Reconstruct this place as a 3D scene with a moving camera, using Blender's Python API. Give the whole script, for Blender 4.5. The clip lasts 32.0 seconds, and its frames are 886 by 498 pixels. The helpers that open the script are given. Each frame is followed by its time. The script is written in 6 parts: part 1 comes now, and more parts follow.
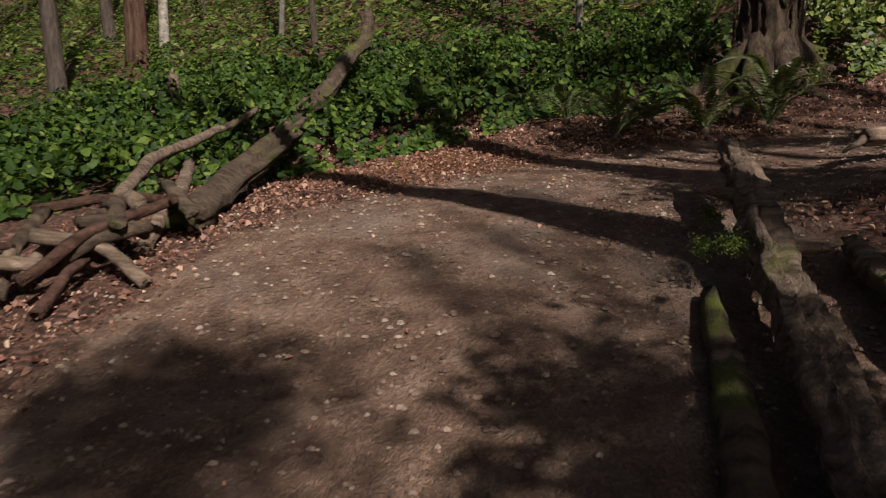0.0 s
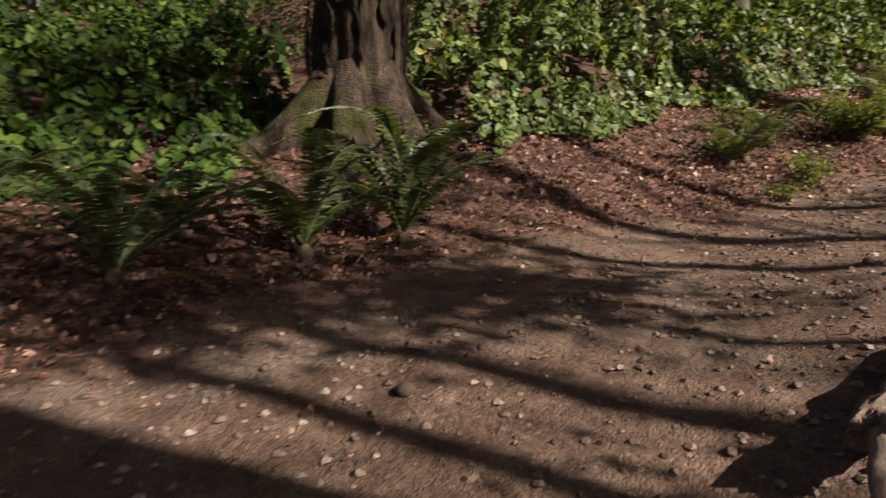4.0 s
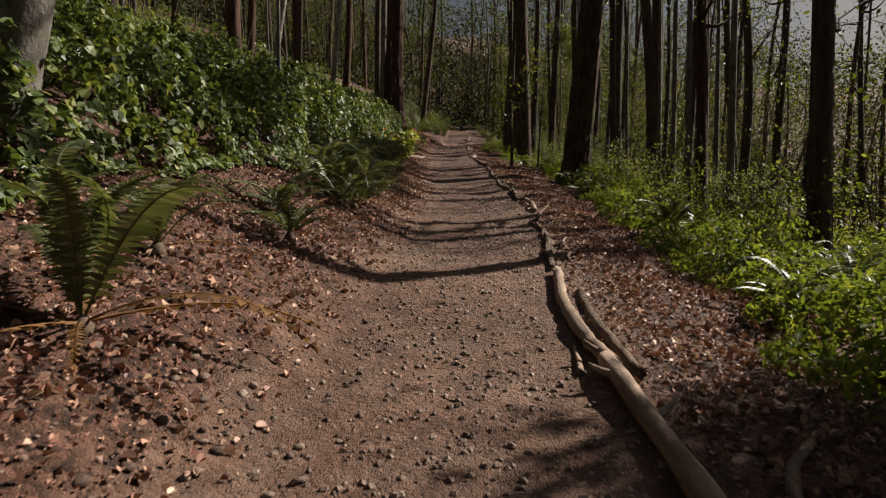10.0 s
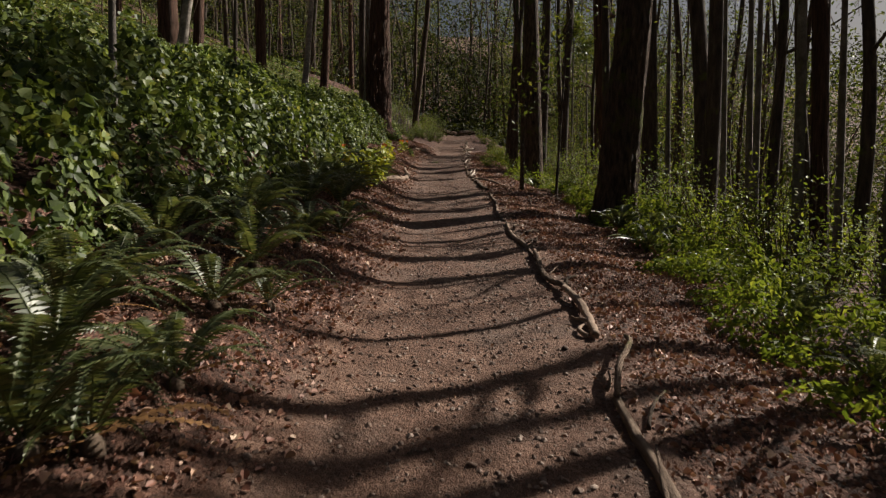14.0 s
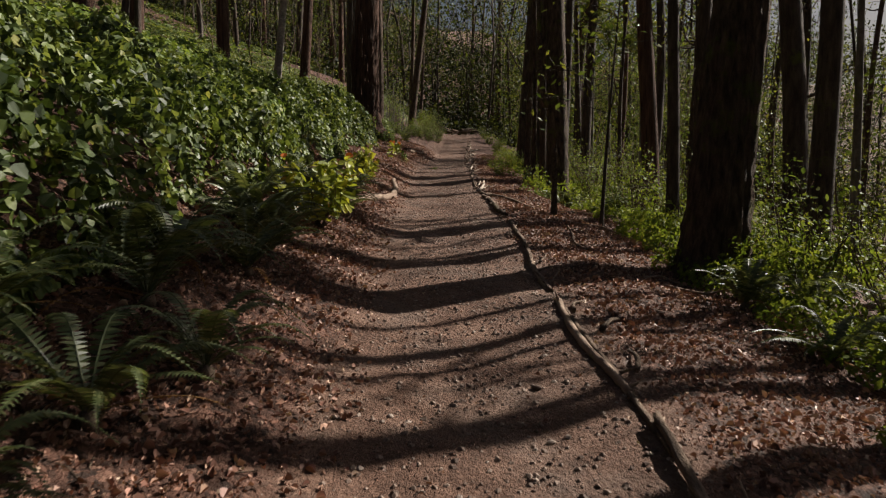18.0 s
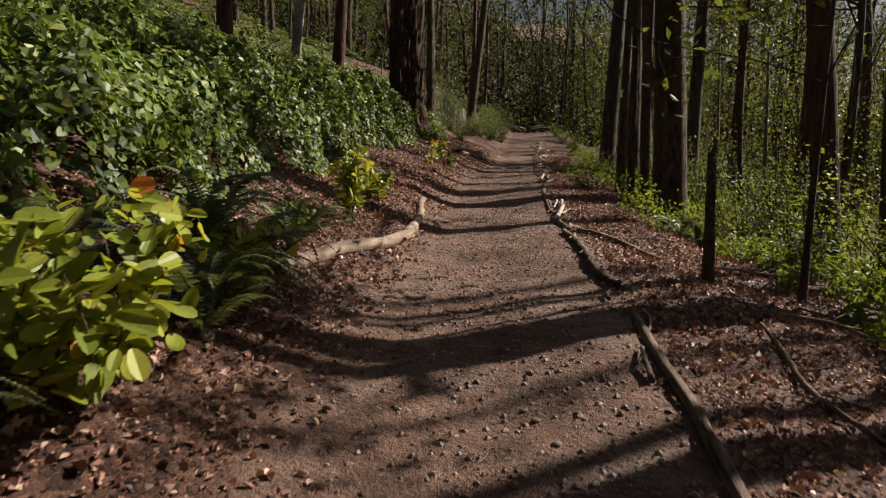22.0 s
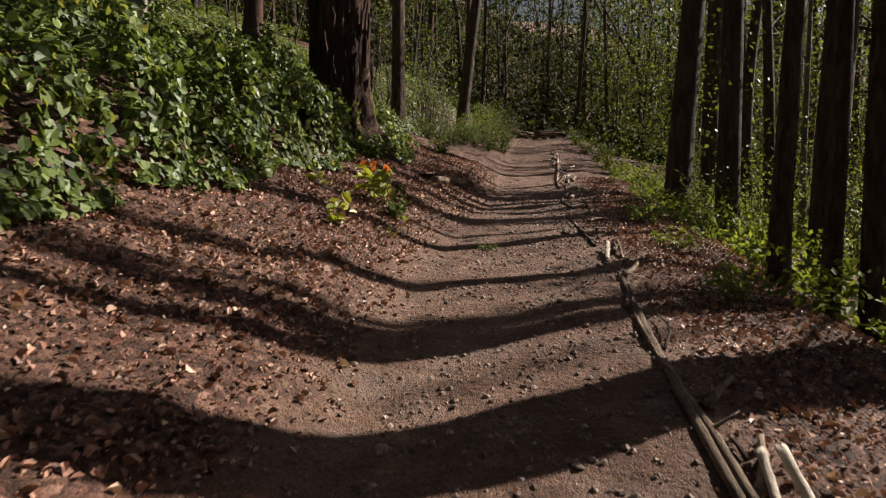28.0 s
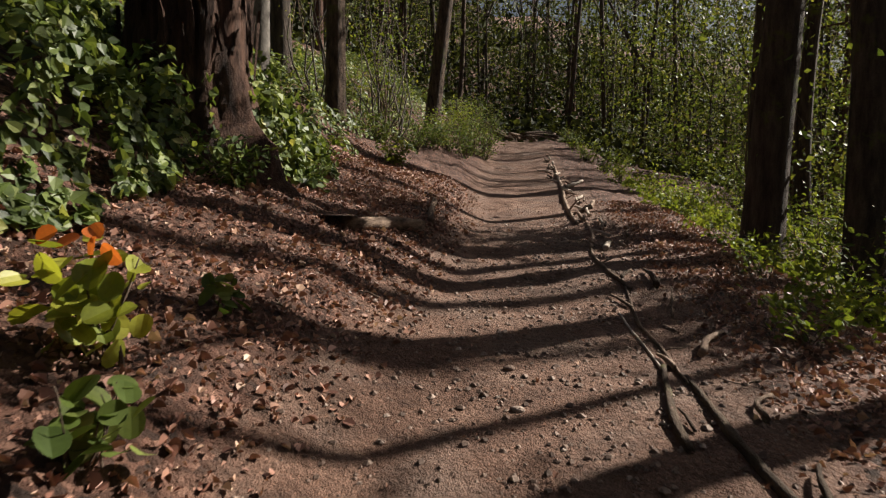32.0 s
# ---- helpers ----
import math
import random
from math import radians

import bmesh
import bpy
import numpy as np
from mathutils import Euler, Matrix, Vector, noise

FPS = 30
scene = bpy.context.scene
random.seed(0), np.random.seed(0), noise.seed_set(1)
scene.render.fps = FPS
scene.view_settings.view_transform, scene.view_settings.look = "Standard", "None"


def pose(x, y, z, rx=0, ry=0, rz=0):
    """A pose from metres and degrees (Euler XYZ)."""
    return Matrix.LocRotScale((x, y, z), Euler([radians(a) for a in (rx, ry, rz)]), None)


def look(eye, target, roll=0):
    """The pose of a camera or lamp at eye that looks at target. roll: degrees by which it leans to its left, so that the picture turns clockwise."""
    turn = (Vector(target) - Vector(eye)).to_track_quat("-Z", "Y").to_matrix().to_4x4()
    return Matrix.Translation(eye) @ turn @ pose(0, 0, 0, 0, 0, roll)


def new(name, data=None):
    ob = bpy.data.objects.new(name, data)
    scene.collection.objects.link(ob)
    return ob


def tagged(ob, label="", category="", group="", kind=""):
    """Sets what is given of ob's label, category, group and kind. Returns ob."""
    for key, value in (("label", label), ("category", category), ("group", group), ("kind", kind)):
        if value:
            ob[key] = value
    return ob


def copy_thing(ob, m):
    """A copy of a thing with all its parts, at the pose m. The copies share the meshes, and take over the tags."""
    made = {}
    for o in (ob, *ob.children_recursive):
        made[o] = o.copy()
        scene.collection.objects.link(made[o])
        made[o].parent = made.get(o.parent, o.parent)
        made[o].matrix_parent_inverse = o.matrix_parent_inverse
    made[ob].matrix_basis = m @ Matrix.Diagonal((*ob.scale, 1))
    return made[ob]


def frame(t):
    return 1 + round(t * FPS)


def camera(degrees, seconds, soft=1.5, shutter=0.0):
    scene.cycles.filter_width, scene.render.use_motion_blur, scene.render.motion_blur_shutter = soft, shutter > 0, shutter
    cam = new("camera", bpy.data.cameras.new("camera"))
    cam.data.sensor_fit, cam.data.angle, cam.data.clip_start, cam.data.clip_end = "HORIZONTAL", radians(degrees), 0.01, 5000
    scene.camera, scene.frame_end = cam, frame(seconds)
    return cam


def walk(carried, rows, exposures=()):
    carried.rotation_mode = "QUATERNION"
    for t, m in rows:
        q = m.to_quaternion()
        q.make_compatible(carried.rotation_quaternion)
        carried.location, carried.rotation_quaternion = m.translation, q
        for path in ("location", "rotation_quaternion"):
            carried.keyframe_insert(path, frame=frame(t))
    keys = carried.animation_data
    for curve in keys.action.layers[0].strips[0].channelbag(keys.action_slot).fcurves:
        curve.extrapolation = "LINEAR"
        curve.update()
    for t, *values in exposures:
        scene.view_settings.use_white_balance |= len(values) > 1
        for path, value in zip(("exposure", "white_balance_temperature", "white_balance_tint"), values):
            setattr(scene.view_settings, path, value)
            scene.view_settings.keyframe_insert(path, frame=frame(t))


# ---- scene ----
cam = camera(67.61, 32.0, soft=1.2, shutter=0.25)
PATH = [
    (0.0, pose(6.613, -2.986, -0.422, 83.92, -0.14, 100.60)),
    (0.5, pose(6.005, -3.074, -0.311, 83.89, -0.10, 96.50)),
    (1.0, pose(5.404, -3.139, -0.180, 83.86, 0.05, 93.92)),
    (1.5, pose(4.801, -3.229, -0.072, 83.76, 0.01, 91.78)),
    (2.0, pose(4.201, -3.252, 0.072, 83.80, 0.02, 89.87)),
    (2.5, pose(3.598, -3.256, 0.157, 83.70, -0.11, 86.73)),
    (3.0, pose(3.019, -3.137, 0.294, 84.08, 0.12, 82.02)),
    (3.5, pose(2.430, -2.923, 0.395, 84.18, -0.07, 72.51)),
    (4.0, pose(1.889, -2.635, 0.576, 84.26, 0.10, 59.82)),
    (4.5, pose(1.480, -2.337, 0.728, 83.99, 0.04, 47.58)),
    (6.5, pose(0.094, -0.271, 1.407, 84.10, 0.04, 4.61)),
    (7.0, pose(-0.050, 0.468, 1.519, 83.96, 0.07, 2.68)),
    (7.5, pose(-0.101, 1.220, 1.629, 84.15, 0.21, 2.63)),
    (8.0, pose(-0.164, 1.978, 1.703, 84.07, 0.17, 2.53)),
    (8.5, pose(-0.181, 2.712, 1.805, 84.18, 0.25, 2.28)),
    (9.0, pose(-0.250, 3.466, 1.884, 84.02, 0.12, 2.41)),
    (9.5, pose(-0.282, 4.184, 1.947, 84.16, 0.20, 2.59)),
    (10.0, pose(-0.328, 4.855, 1.999, 86.43, 0.27, 2.87)),
    (10.5, pose(-0.367, 5.568, 2.099, 86.53, 0.07, 2.72)),
    (11.0, pose(-0.388, 6.320, 2.184, 86.48, 0.11, 2.81)),
    (11.5, pose(-0.394, 7.159, 2.304, 86.32, 0.04, 2.75)),
    (12.0, pose(-0.381, 7.999, 2.485, 86.36, -0.03, 2.99)),
    (12.5, pose(-0.374, 8.844, 2.594, 86.28, -0.09, 2.96)),
    (13.0, pose(-0.354, 9.606, 2.704, 86.51, -0.26, 2.99)),
    (13.5, pose(-0.360, 10.286, 2.841, 86.51, -0.06, 2.87)),
    (14.0, pose(-0.314, 10.917, 3.010, 86.54, 0.25, 2.79)),
    (14.5, pose(-0.387, 11.640, 3.136, 86.20, 0.17, 2.45)),
    (16.5, pose(-0.587, 13.973, 3.437, 86.21, 0.06, 2.06)),
    (17.0, pose(-0.599, 14.732, 3.523, 86.23, 0.16, 2.38)),
    (17.5, pose(-0.578, 15.499, 3.613, 86.24, 0.07, 2.47)),
    (18.0, pose(-0.586, 16.256, 3.688, 86.33, 0.10, 2.76)),
    (18.5, pose(-0.553, 16.950, 3.751, 86.38, 0.07, 2.99)),
    (19.0, pose(-0.551, 17.634, 3.814, 86.40, 0.16, 3.27)),
    (19.5, pose(-0.539, 18.352, 3.896, 86.33, 0.11, 3.51)),
    (20.0, pose(-0.593, 19.128, 3.959, 86.07, 0.03, 3.99)),
    (20.5, pose(-0.654, 19.965, 4.056, 86.20, 0.10, 5.94)),
    (21.0, pose(-0.655, 20.783, 4.132, 86.17, -0.03, 8.26)),
    (21.5, pose(-0.681, 21.670, 4.180, 86.15, -0.02, 8.54)),
    (22.0, pose(-0.692, 22.487, 4.279, 86.29, -0.17, 8.56)),
    (22.5, pose(-0.710, 23.296, 4.393, 86.32, -0.18, 8.77)),
    (23.0, pose(-0.733, 24.051, 4.506, 86.52, -0.20, 9.03)),
    (23.5, pose(-0.806, 24.855, 4.584, 86.45, -0.23, 9.32)),
    (24.0, pose(-0.823, 25.640, 4.676, 86.69, -0.20, 9.49)),
    (24.5, pose(-0.907, 26.443, 4.754, 86.50, -0.36, 9.51)),
    (25.0, pose(-0.972, 27.255, 4.862, 86.62, -0.39, 9.63)),
    (25.5, pose(-1.063, 28.039, 4.941, 86.65, -0.58, 9.71)),
    (27.5, pose(-1.297, 31.201, 5.320, 86.62, -0.03, 8.85)),
    (28.0, pose(-1.380, 31.966, 5.432, 86.66, -0.03, 8.59)),
    (28.5, pose(-1.430, 32.704, 5.547, 86.75, 0.08, 8.27)),
    (29.0, pose(-1.531, 33.447, 5.639, 86.71, -0.00, 7.96)),
    (29.5, pose(-1.583, 34.159, 5.754, 86.82, 0.09, 7.83)),
    (30.0, pose(-1.645, 34.869, 5.824, 86.63, 0.03, 7.48)),
    (30.5, pose(-1.667, 35.584, 5.906, 86.75, 0.09, 7.29)),
    (31.0, pose(-1.697, 36.272, 5.965, 86.57, 0.11, 7.15)),
    (31.5, pose(-1.726, 37.003, 6.050, 86.69, -0.03, 6.99)),
    (32.0, pose(-1.797, 37.684, 6.115, 86.68, -0.28, 6.78)),
]
EXPOSURES = [(0.0, 0.52, 6020, 10), (0.7, 0.85, 6050, 10), (1.6, 1.12, 6070, 10), (3.0, 1.33, 6150, 10), (4.0, 1.05, 6220, 10), (7.0, 0.97, 6270, 10), (9.0, 0.68, 6270, 10), (10.0, 0.78, 6270, 10), (11.0, 0.68, 6270, 10), (14.0, 0.7, 6220, 10), (17.0, 0.66, 6170, 10), (18.0, 0.83, 6170, 10), (19.0, 1.15, 6170, 10), (20.0, 1.01, 6170, 10), (22.0, 1.03, 6170, 10), (23.5, 1.15, 6220, 10), (28.0, 1.13, 6170, 10), (32.0, 1.19, 6220, 10)]
walk(cam, PATH, EXPOSURES)

# ---- light ----
SUN_WAY = Vector((0.85, 0.53, 0.0)).normalized()
SUN_UP = radians(37)
world = bpy.data.worlds.new("sky")
scene.world = world
world.use_nodes = True
wn = world.node_tree.nodes
sky = wn.new("ShaderNodeTexSky")
sky.sky_type, sky.sun_disc = "NISHITA", False
sky.dust_density, sky.air_density, sky.ozone_density = 6.0, 1.0, 1.0
sky.sun_elevation = SUN_UP
sky.sun_rotation = math.atan2(SUN_WAY.x, SUN_WAY.y)
world.node_tree.links.new(sky.outputs[0], wn["Background"].inputs[0])
wn["Background"].inputs[1].default_value = 0.019
sun = new("sun", bpy.data.lights.new("sun", "SUN"))
sun.data.energy, sun.data.angle, sun.data.color = 5.0, radians(0.55), (1.0, 0.9, 0.76)
sun_at = SUN_WAY * math.cos(SUN_UP) * 50 + Vector((0, 0, math.sin(SUN_UP) * 50))
sun.matrix_world = look(sun_at, (0, 0, 0))


rng = np.random.default_rng(11)


# ---- meshes ----
def mesh_data(name, verts, faces, material=None, smooth=True):
    """A mesh out of an (n, 3) array and faces that are all arrays of one width."""
    me = bpy.data.meshes.new(name)
    groups = [np.asarray(g, np.int32) for g in (faces if isinstance(faces, list) else [faces]) if len(g)]
    verts = np.asarray(verts, np.float32)
    me.vertices.add(len(verts))
    me.vertices.foreach_set("co", verts.ravel())
    loops = np.concatenate([g.ravel() for g in groups])
    totals = np.concatenate([np.full(len(g), g.shape[1], np.int32) for g in groups])
    starts = np.concatenate([[0], np.cumsum(totals)[:-1]]).astype(np.int32)
    me.loops.add(len(loops))
    me.loops.foreach_set("vertex_index", loops)
    me.polygons.add(len(totals))
    me.polygons.foreach_set("loop_start", starts)
    me.polygons.foreach_set("loop_total", totals)
    me.polygons.foreach_set("use_smooth", np.full(len(totals), smooth))
    me.update(calc_edges=True)
    if material:
        me.materials.append(material)
    return me


def part(name, data, parent, label="", m=None):
    ob = new(name, data)
    ob.parent = parent
    if m is not None:
        ob.matrix_basis = m
    if label:
        ob["label"] = label
    return ob


def thing(name, place, label, category, group="", turn=0.0, size=1.0):
    ob = new(name)
    ob.empty_display_size = 0.1
    ob.matrix_basis = Matrix.LocRotScale(Vector(place), Euler((0, 0, turn)), Vector((size, size, size)))
    return tagged(ob, label, category, group)


def joined(pieces):
    """Several (verts, faces) of the same face width as one."""
    vs, fs, n = [], [], 0
    for v, f in pieces:
        vs.append(v)
        fs.append(np.asarray(f) + n)
        n += len(v)
    return np.concatenate(vs), np.concatenate(fs)


def tube(points, radii, sides=10, rough=0.0, seed=0, closed=True, lobes=0.0):
    """A tapered tube along points: verts and quads. rough: uneven radius; lobes: buttress lobes at its first rings."""
    r = np.random.default_rng(seed)
    p = np.asarray(points, float)
    n = len(p)
    radii = np.interp(np.linspace(0, 1, n), np.linspace(0, 1, len(radii)), radii)
    t = np.gradient(p, axis=0)
    t /= np.linalg.norm(t, axis=1)[:, None] + 1e-9
    ref = np.array([0, 0, 1.0]) if abs(t[:, 2]).mean() < 0.8 else np.array([1.0, 0, 0])
    u = np.cross(t, ref)
    u /= np.linalg.norm(u, axis=1)[:, None] + 1e-9
    w = np.cross(t, u)
    a = np.linspace(0, 2 * math.pi, sides, endpoint=False)
    ph = r.uniform(0, 6.28, 4)
    ridge = 1 + rough * (0.5 * np.sin(a * 3 + ph[0]) + 0.3 * np.sin(a * 5 + ph[1]))[None, :] + rough * 0.6 * r.normal(0, 1, (n, sides)) * 0.5
    if lobes:
        fall = np.exp(-np.arange(n) / n * 14)[:, None]
        ridge = ridge + lobes * fall * (0.6 + np.maximum(0, np.sin(a * 3 + ph[2])) * 0.9 + 0.4 * np.sin(a * 7 + ph[3]))[None, :]
    rad = radii[:, None] * ridge
    v = p[:, None, :] + rad[..., None] * (np.cos(a)[None, :, None] * u[:, None, :] + np.sin(a)[None, :, None] * w[:, None, :])
    v = v.reshape(-1, 3)
    i = np.arange(n - 1)[:, None] * sides
    j = np.arange(sides)[None, :]
    k = (j + 1) % sides
    f = np.stack([i + j, i + k, i + sides + k, i + sides + j], -1).reshape(-1, 4)
    if closed:
        v = np.concatenate([v, p[:1], p[-1:]])
        c0, c1 = n * sides, n * sides + 1
        j = np.arange(sides)
        k = (j + 1) % sides
        f = np.concatenate([f, np.stack([np.full(sides, c0), k, j, j], -1), np.stack([np.full(sides, c1), (n - 1) * sides + j, (n - 1) * sides + k, (n - 1) * sides + k], -1)])
    return v, f


def timber(points, radii, sides=14, rough=0.15, seed=0, jag=0.22):
    """A weathered log: ridges and cracks that run along it, splintered ends."""
    r = np.random.default_rng(seed)
    p = np.asarray(points, float)
    n = len(p)
    radii = np.interp(np.linspace(0, 1, n), np.linspace(0, 1, len(radii)), radii)
    t = np.gradient(p, axis=0)
    t /= np.linalg.norm(t, axis=1)[:, None] + 1e-9
    u = np.cross(t, np.array([0, 0, 1.0]))
    u /= np.linalg.norm(u, axis=1)[:, None] + 1e-9
    w = np.cross(t, u)
    a = np.linspace(0, 2 * math.pi, sides, endpoint=False) + r.uniform(-0.12, 0.12, sides)
    twist = np.linspace(0, r.normal(0, 0.5), n)[:, None]
    keys = r.normal(0, 1, (max(3, n // 5), sides))
    along = np.stack([np.interp(np.linspace(0, 1, n), np.linspace(0, 1, len(keys)), keys[:, j]) for j in range(sides)], -1)
    ridge = 1 + rough * (0.6 * r.normal(0, 1, sides)[None] + 0.6 * along + 0.25 * r.normal(0, 1, (n, sides)))
    rad = radii[:, None] * np.clip(ridge, 0.45, 1.5)
    v = p[:, None, :] + rad[..., None] * (np.cos(a + twist)[..., None] * u[:, None, :] + np.sin(a + twist)[..., None] * w[:, None, :])
    for k, way in ((0, -1), (n - 1, 1)):
        v[k] += way * t[k] * (radii[k] * jag * np.abs(r.normal(0, 1.3, sides)))[:, None]
    v = np.concatenate([v.reshape(-1, 3), p[:1] + t[:1] * radii[0] * 0.4, p[-1:] - t[-1:] * radii[-1] * 0.4])
    i = np.arange(n - 1)[:, None] * sides
    j = np.arange(sides)[None, :]
    k = (j + 1) % sides
    f = np.stack([i + j, i + k, i + sides + k, i + sides + j], -1).reshape(-1, 4)
    j, k = np.arange(sides), (np.arange(sides) + 1) % sides
    f = np.concatenate([f, np.stack([np.full(sides, n * sides), k, j, j], -1), np.stack([np.full(sides, n * sides + 1), (n - 1) * sides + j, (n - 1) * sides + k, (n - 1) * sides + k], -1)])
    return v, f


def quads_tris(f):
    """Splits degenerate quads off as triangles."""
    f = np.asarray(f)
    flat = f[:, 2] == f[:, 3]
    return [f[~flat], f[flat][:, :3]]


def bend(a, b, n, sway, seed):
    """A crooked line from a to b."""
    r = np.random.default_rng(seed)
    s = np.linspace(0, 1, n)
    a, b = np.asarray(a, float), np.asarray(b, float)
    line = a + (b - a) * s[:, None]
    for k in (1, 2, 3):
        line += r.normal(0, sway / k, 3) * np.sin(math.pi * k * s + 0.0)[:, None]
    return line


def frames_of(normals, turn):
    """Two axes across each normal, turned about it."""
    ref = np.where(np.abs(normals[:, 2:3]) < 0.9, np.array([[0, 0, 1.0]]), np.array([[1.0, 0, 0]]))
    u = np.cross(normals, ref)
    u /= np.linalg.norm(u, axis=1)[:, None]
    w = np.cross(normals, u)
    c, s = np.cos(turn)[:, None], np.sin(turn)[:, None]
    return u * c + w * s, w * c - u * s


IVY_SMALL = np.array([(0, -0.5), (0.47, -0.36), (0.36, 0.14), (0, 0.58), (-0.36, 0.14), (-0.47, -0.36)])
OVAL_FINE = np.array([(0.3 * math.sin(k * math.pi / 6) * (1 + 0.18 * math.cos(k * math.pi / 6)), -0.53 * math.cos(k * math.pi / 6)) for k in range(12)])
ROUND_FINE = np.array([(0.42 * math.sin(k * math.pi / 6), -0.5 * math.cos(k * math.pi / 6)) for k in range(12)])
OVAL = np.array([(0, -0.5), (0.28, -0.12), (0.22, 0.28), (0, 0.56), (-0.22, 0.28), (-0.28, -0.12)])
SLIVER = np.array([(0, -0.5), (0.035, 0.0), (0, 0.5), (-0.035, 0.0)])
DIAMOND = np.array([(0, -0.5), (0.27, -0.02), (0, 0.55), (-0.27, -0.02)])


def leaves(places, normals, sizes, shape, fold=0.12, seed=3):
    """Flat-ish leaves of one outline, each folded along its midrib: verts and faces (one n-gon half each side)."""
    r = np.random.default_rng(seed)
    n, k = len(places), len(shape)
    normals = normals / (np.linalg.norm(normals, axis=1)[:, None] + 1e-9)
    u, w = frames_of(normals, r.uniform(0, 6.283, n))
    sizes = np.asarray(sizes, float).reshape(-1, 1, 1)
    x, y = shape[:, 0][None, :, None], shape[:, 1][None, :, None]
    lift = np.abs(shape[:, 0])[None, :, None] * fold * r.uniform(0.2, 3.0, (n, 1, 1)) - (y * y) * 0.35 * r.uniform(0, 1, (n, 1, 1))
    v = places[:, None, :] + sizes * (x * u[:, None, :] + y * w[:, None, :] + lift * normals[:, None, :])
    top = int(np.argmax(shape[:, 1]))
    right = list(range(0, top + 1))
    left = list(range(top, k)) + [0]
    base = (np.arange(n) * k)[:, None]
    f1, f2 = base + np.array(right)[None, :], base + np.array(left)[None, :]
    return v.reshape(-1, 3), ([np.concatenate([f1, f2])] if f1.shape[1] == f2.shape[1] else [f1, f2])


def leaf_mesh(name, places, normals, sizes, shape, material, seed=3, fold=0.12):
    v, f = leaves(np.asarray(places), np.asarray(normals), sizes, shape, fold, seed)
    return mesh_data(name, v, f, material, smooth=False)


# ---- materials ----
def material(name):
    m = bpy.data.materials.new(name)
    m.use_nodes = True
    nt = m.node_tree
    return m, nt, nt.nodes, nt.links, nt.nodes["Principled BSDF"]


def noise_node(nt, scale, detail=4.0, vector=None, rough=0.6):
    n = nt.nodes.new("ShaderNodeTexNoise")
    n.inputs["Scale"].default_value, n.inputs["Detail"].default_value, n.inputs["Roughness"].default_value = scale, detail, rough
    if vector:
        nt.links.new(vector, n.inputs["Vector"])
    return n


def ramp(nt, source, stops):
    n = nt.nodes.new("ShaderNodeValToRGB")
    while len(n.color_ramp.elements) < len(stops):
        n.color_ramp.elements.new(0.5)
    for e, (at, c) in zip(n.color_ramp.elements, stops):
        e.position, e.color = at, (*c, 1)
    nt.links.new(source, n.inputs[0])
    return n


def mixed(nt, a, b, fac, mode="MIX"):
    n = nt.nodes.new("ShaderNodeMix")
    n.data_type, n.blend_type = "RGBA", mode
    for s, v in ((n.inputs[6], a), (n.inputs[7], b), (n.inputs[0], fac)):
        if isinstance(v, (int, float)):
            s.default_value = v
        elif isinstance(v, tuple):
            s.default_value = (*v, 1)
        else:
            nt.links.new(v, s)
    return n.outputs[2]


def bumped(nt, bsdf, height, strength, distance):
    b = nt.nodes.new("ShaderNodeBump")
    b.inputs["Strength"].default_value, b.inputs["Distance"].default_value = strength, distance
    nt.links.new(height, b.inputs["Height"])
    nt.links.new(b.outputs[0], bsdf.inputs["Normal"])


def coords(nt):
    return nt.nodes.new("ShaderNodeTexCoord").outputs["Object"]


def leaf_material(name, stops, rough=0.45, through_light=0.35, spec=0.4):
    """A leaf: colours by island, light shining through."""
    m, nt, nodes, links, b = material(name)
    geo = nodes.new("ShaderNodeNewGeometry")
    c = ramp(nt, geo.outputs["Random Per Island"], stops)
    spots = noise_node(nt, 60, 3, coords(nt))
    col = mixed(nt, c.outputs[0], ramp(nt, spots.outputs[0], [(0.3, (0.75, 0.75, 0.7)), (0.7, (1.1, 1.1, 1.05))]).outputs[0], 0.6, "MULTIPLY")
    links.new(col, b.inputs["Base Color"])
    b.inputs["Roughness"].default_value = rough
    b.inputs["Specular IOR Level"].default_value = spec
    t = nodes.new("ShaderNodeBsdfTranslucent")
    warm = mixed(nt, col, (1.25, 1.15, 0.45), 0.7, "MULTIPLY")
    links.new(warm, t.inputs[0])
    mix = nodes.new("ShaderNodeMixShader")
    mix.inputs[0].default_value = through_light
    links.new(b.outputs[0], mix.inputs[1])
    links.new(t.outputs[0], mix.inputs[2])
    links.new(mix.outputs[0], nodes["Material Output"].inputs[0])
    return m


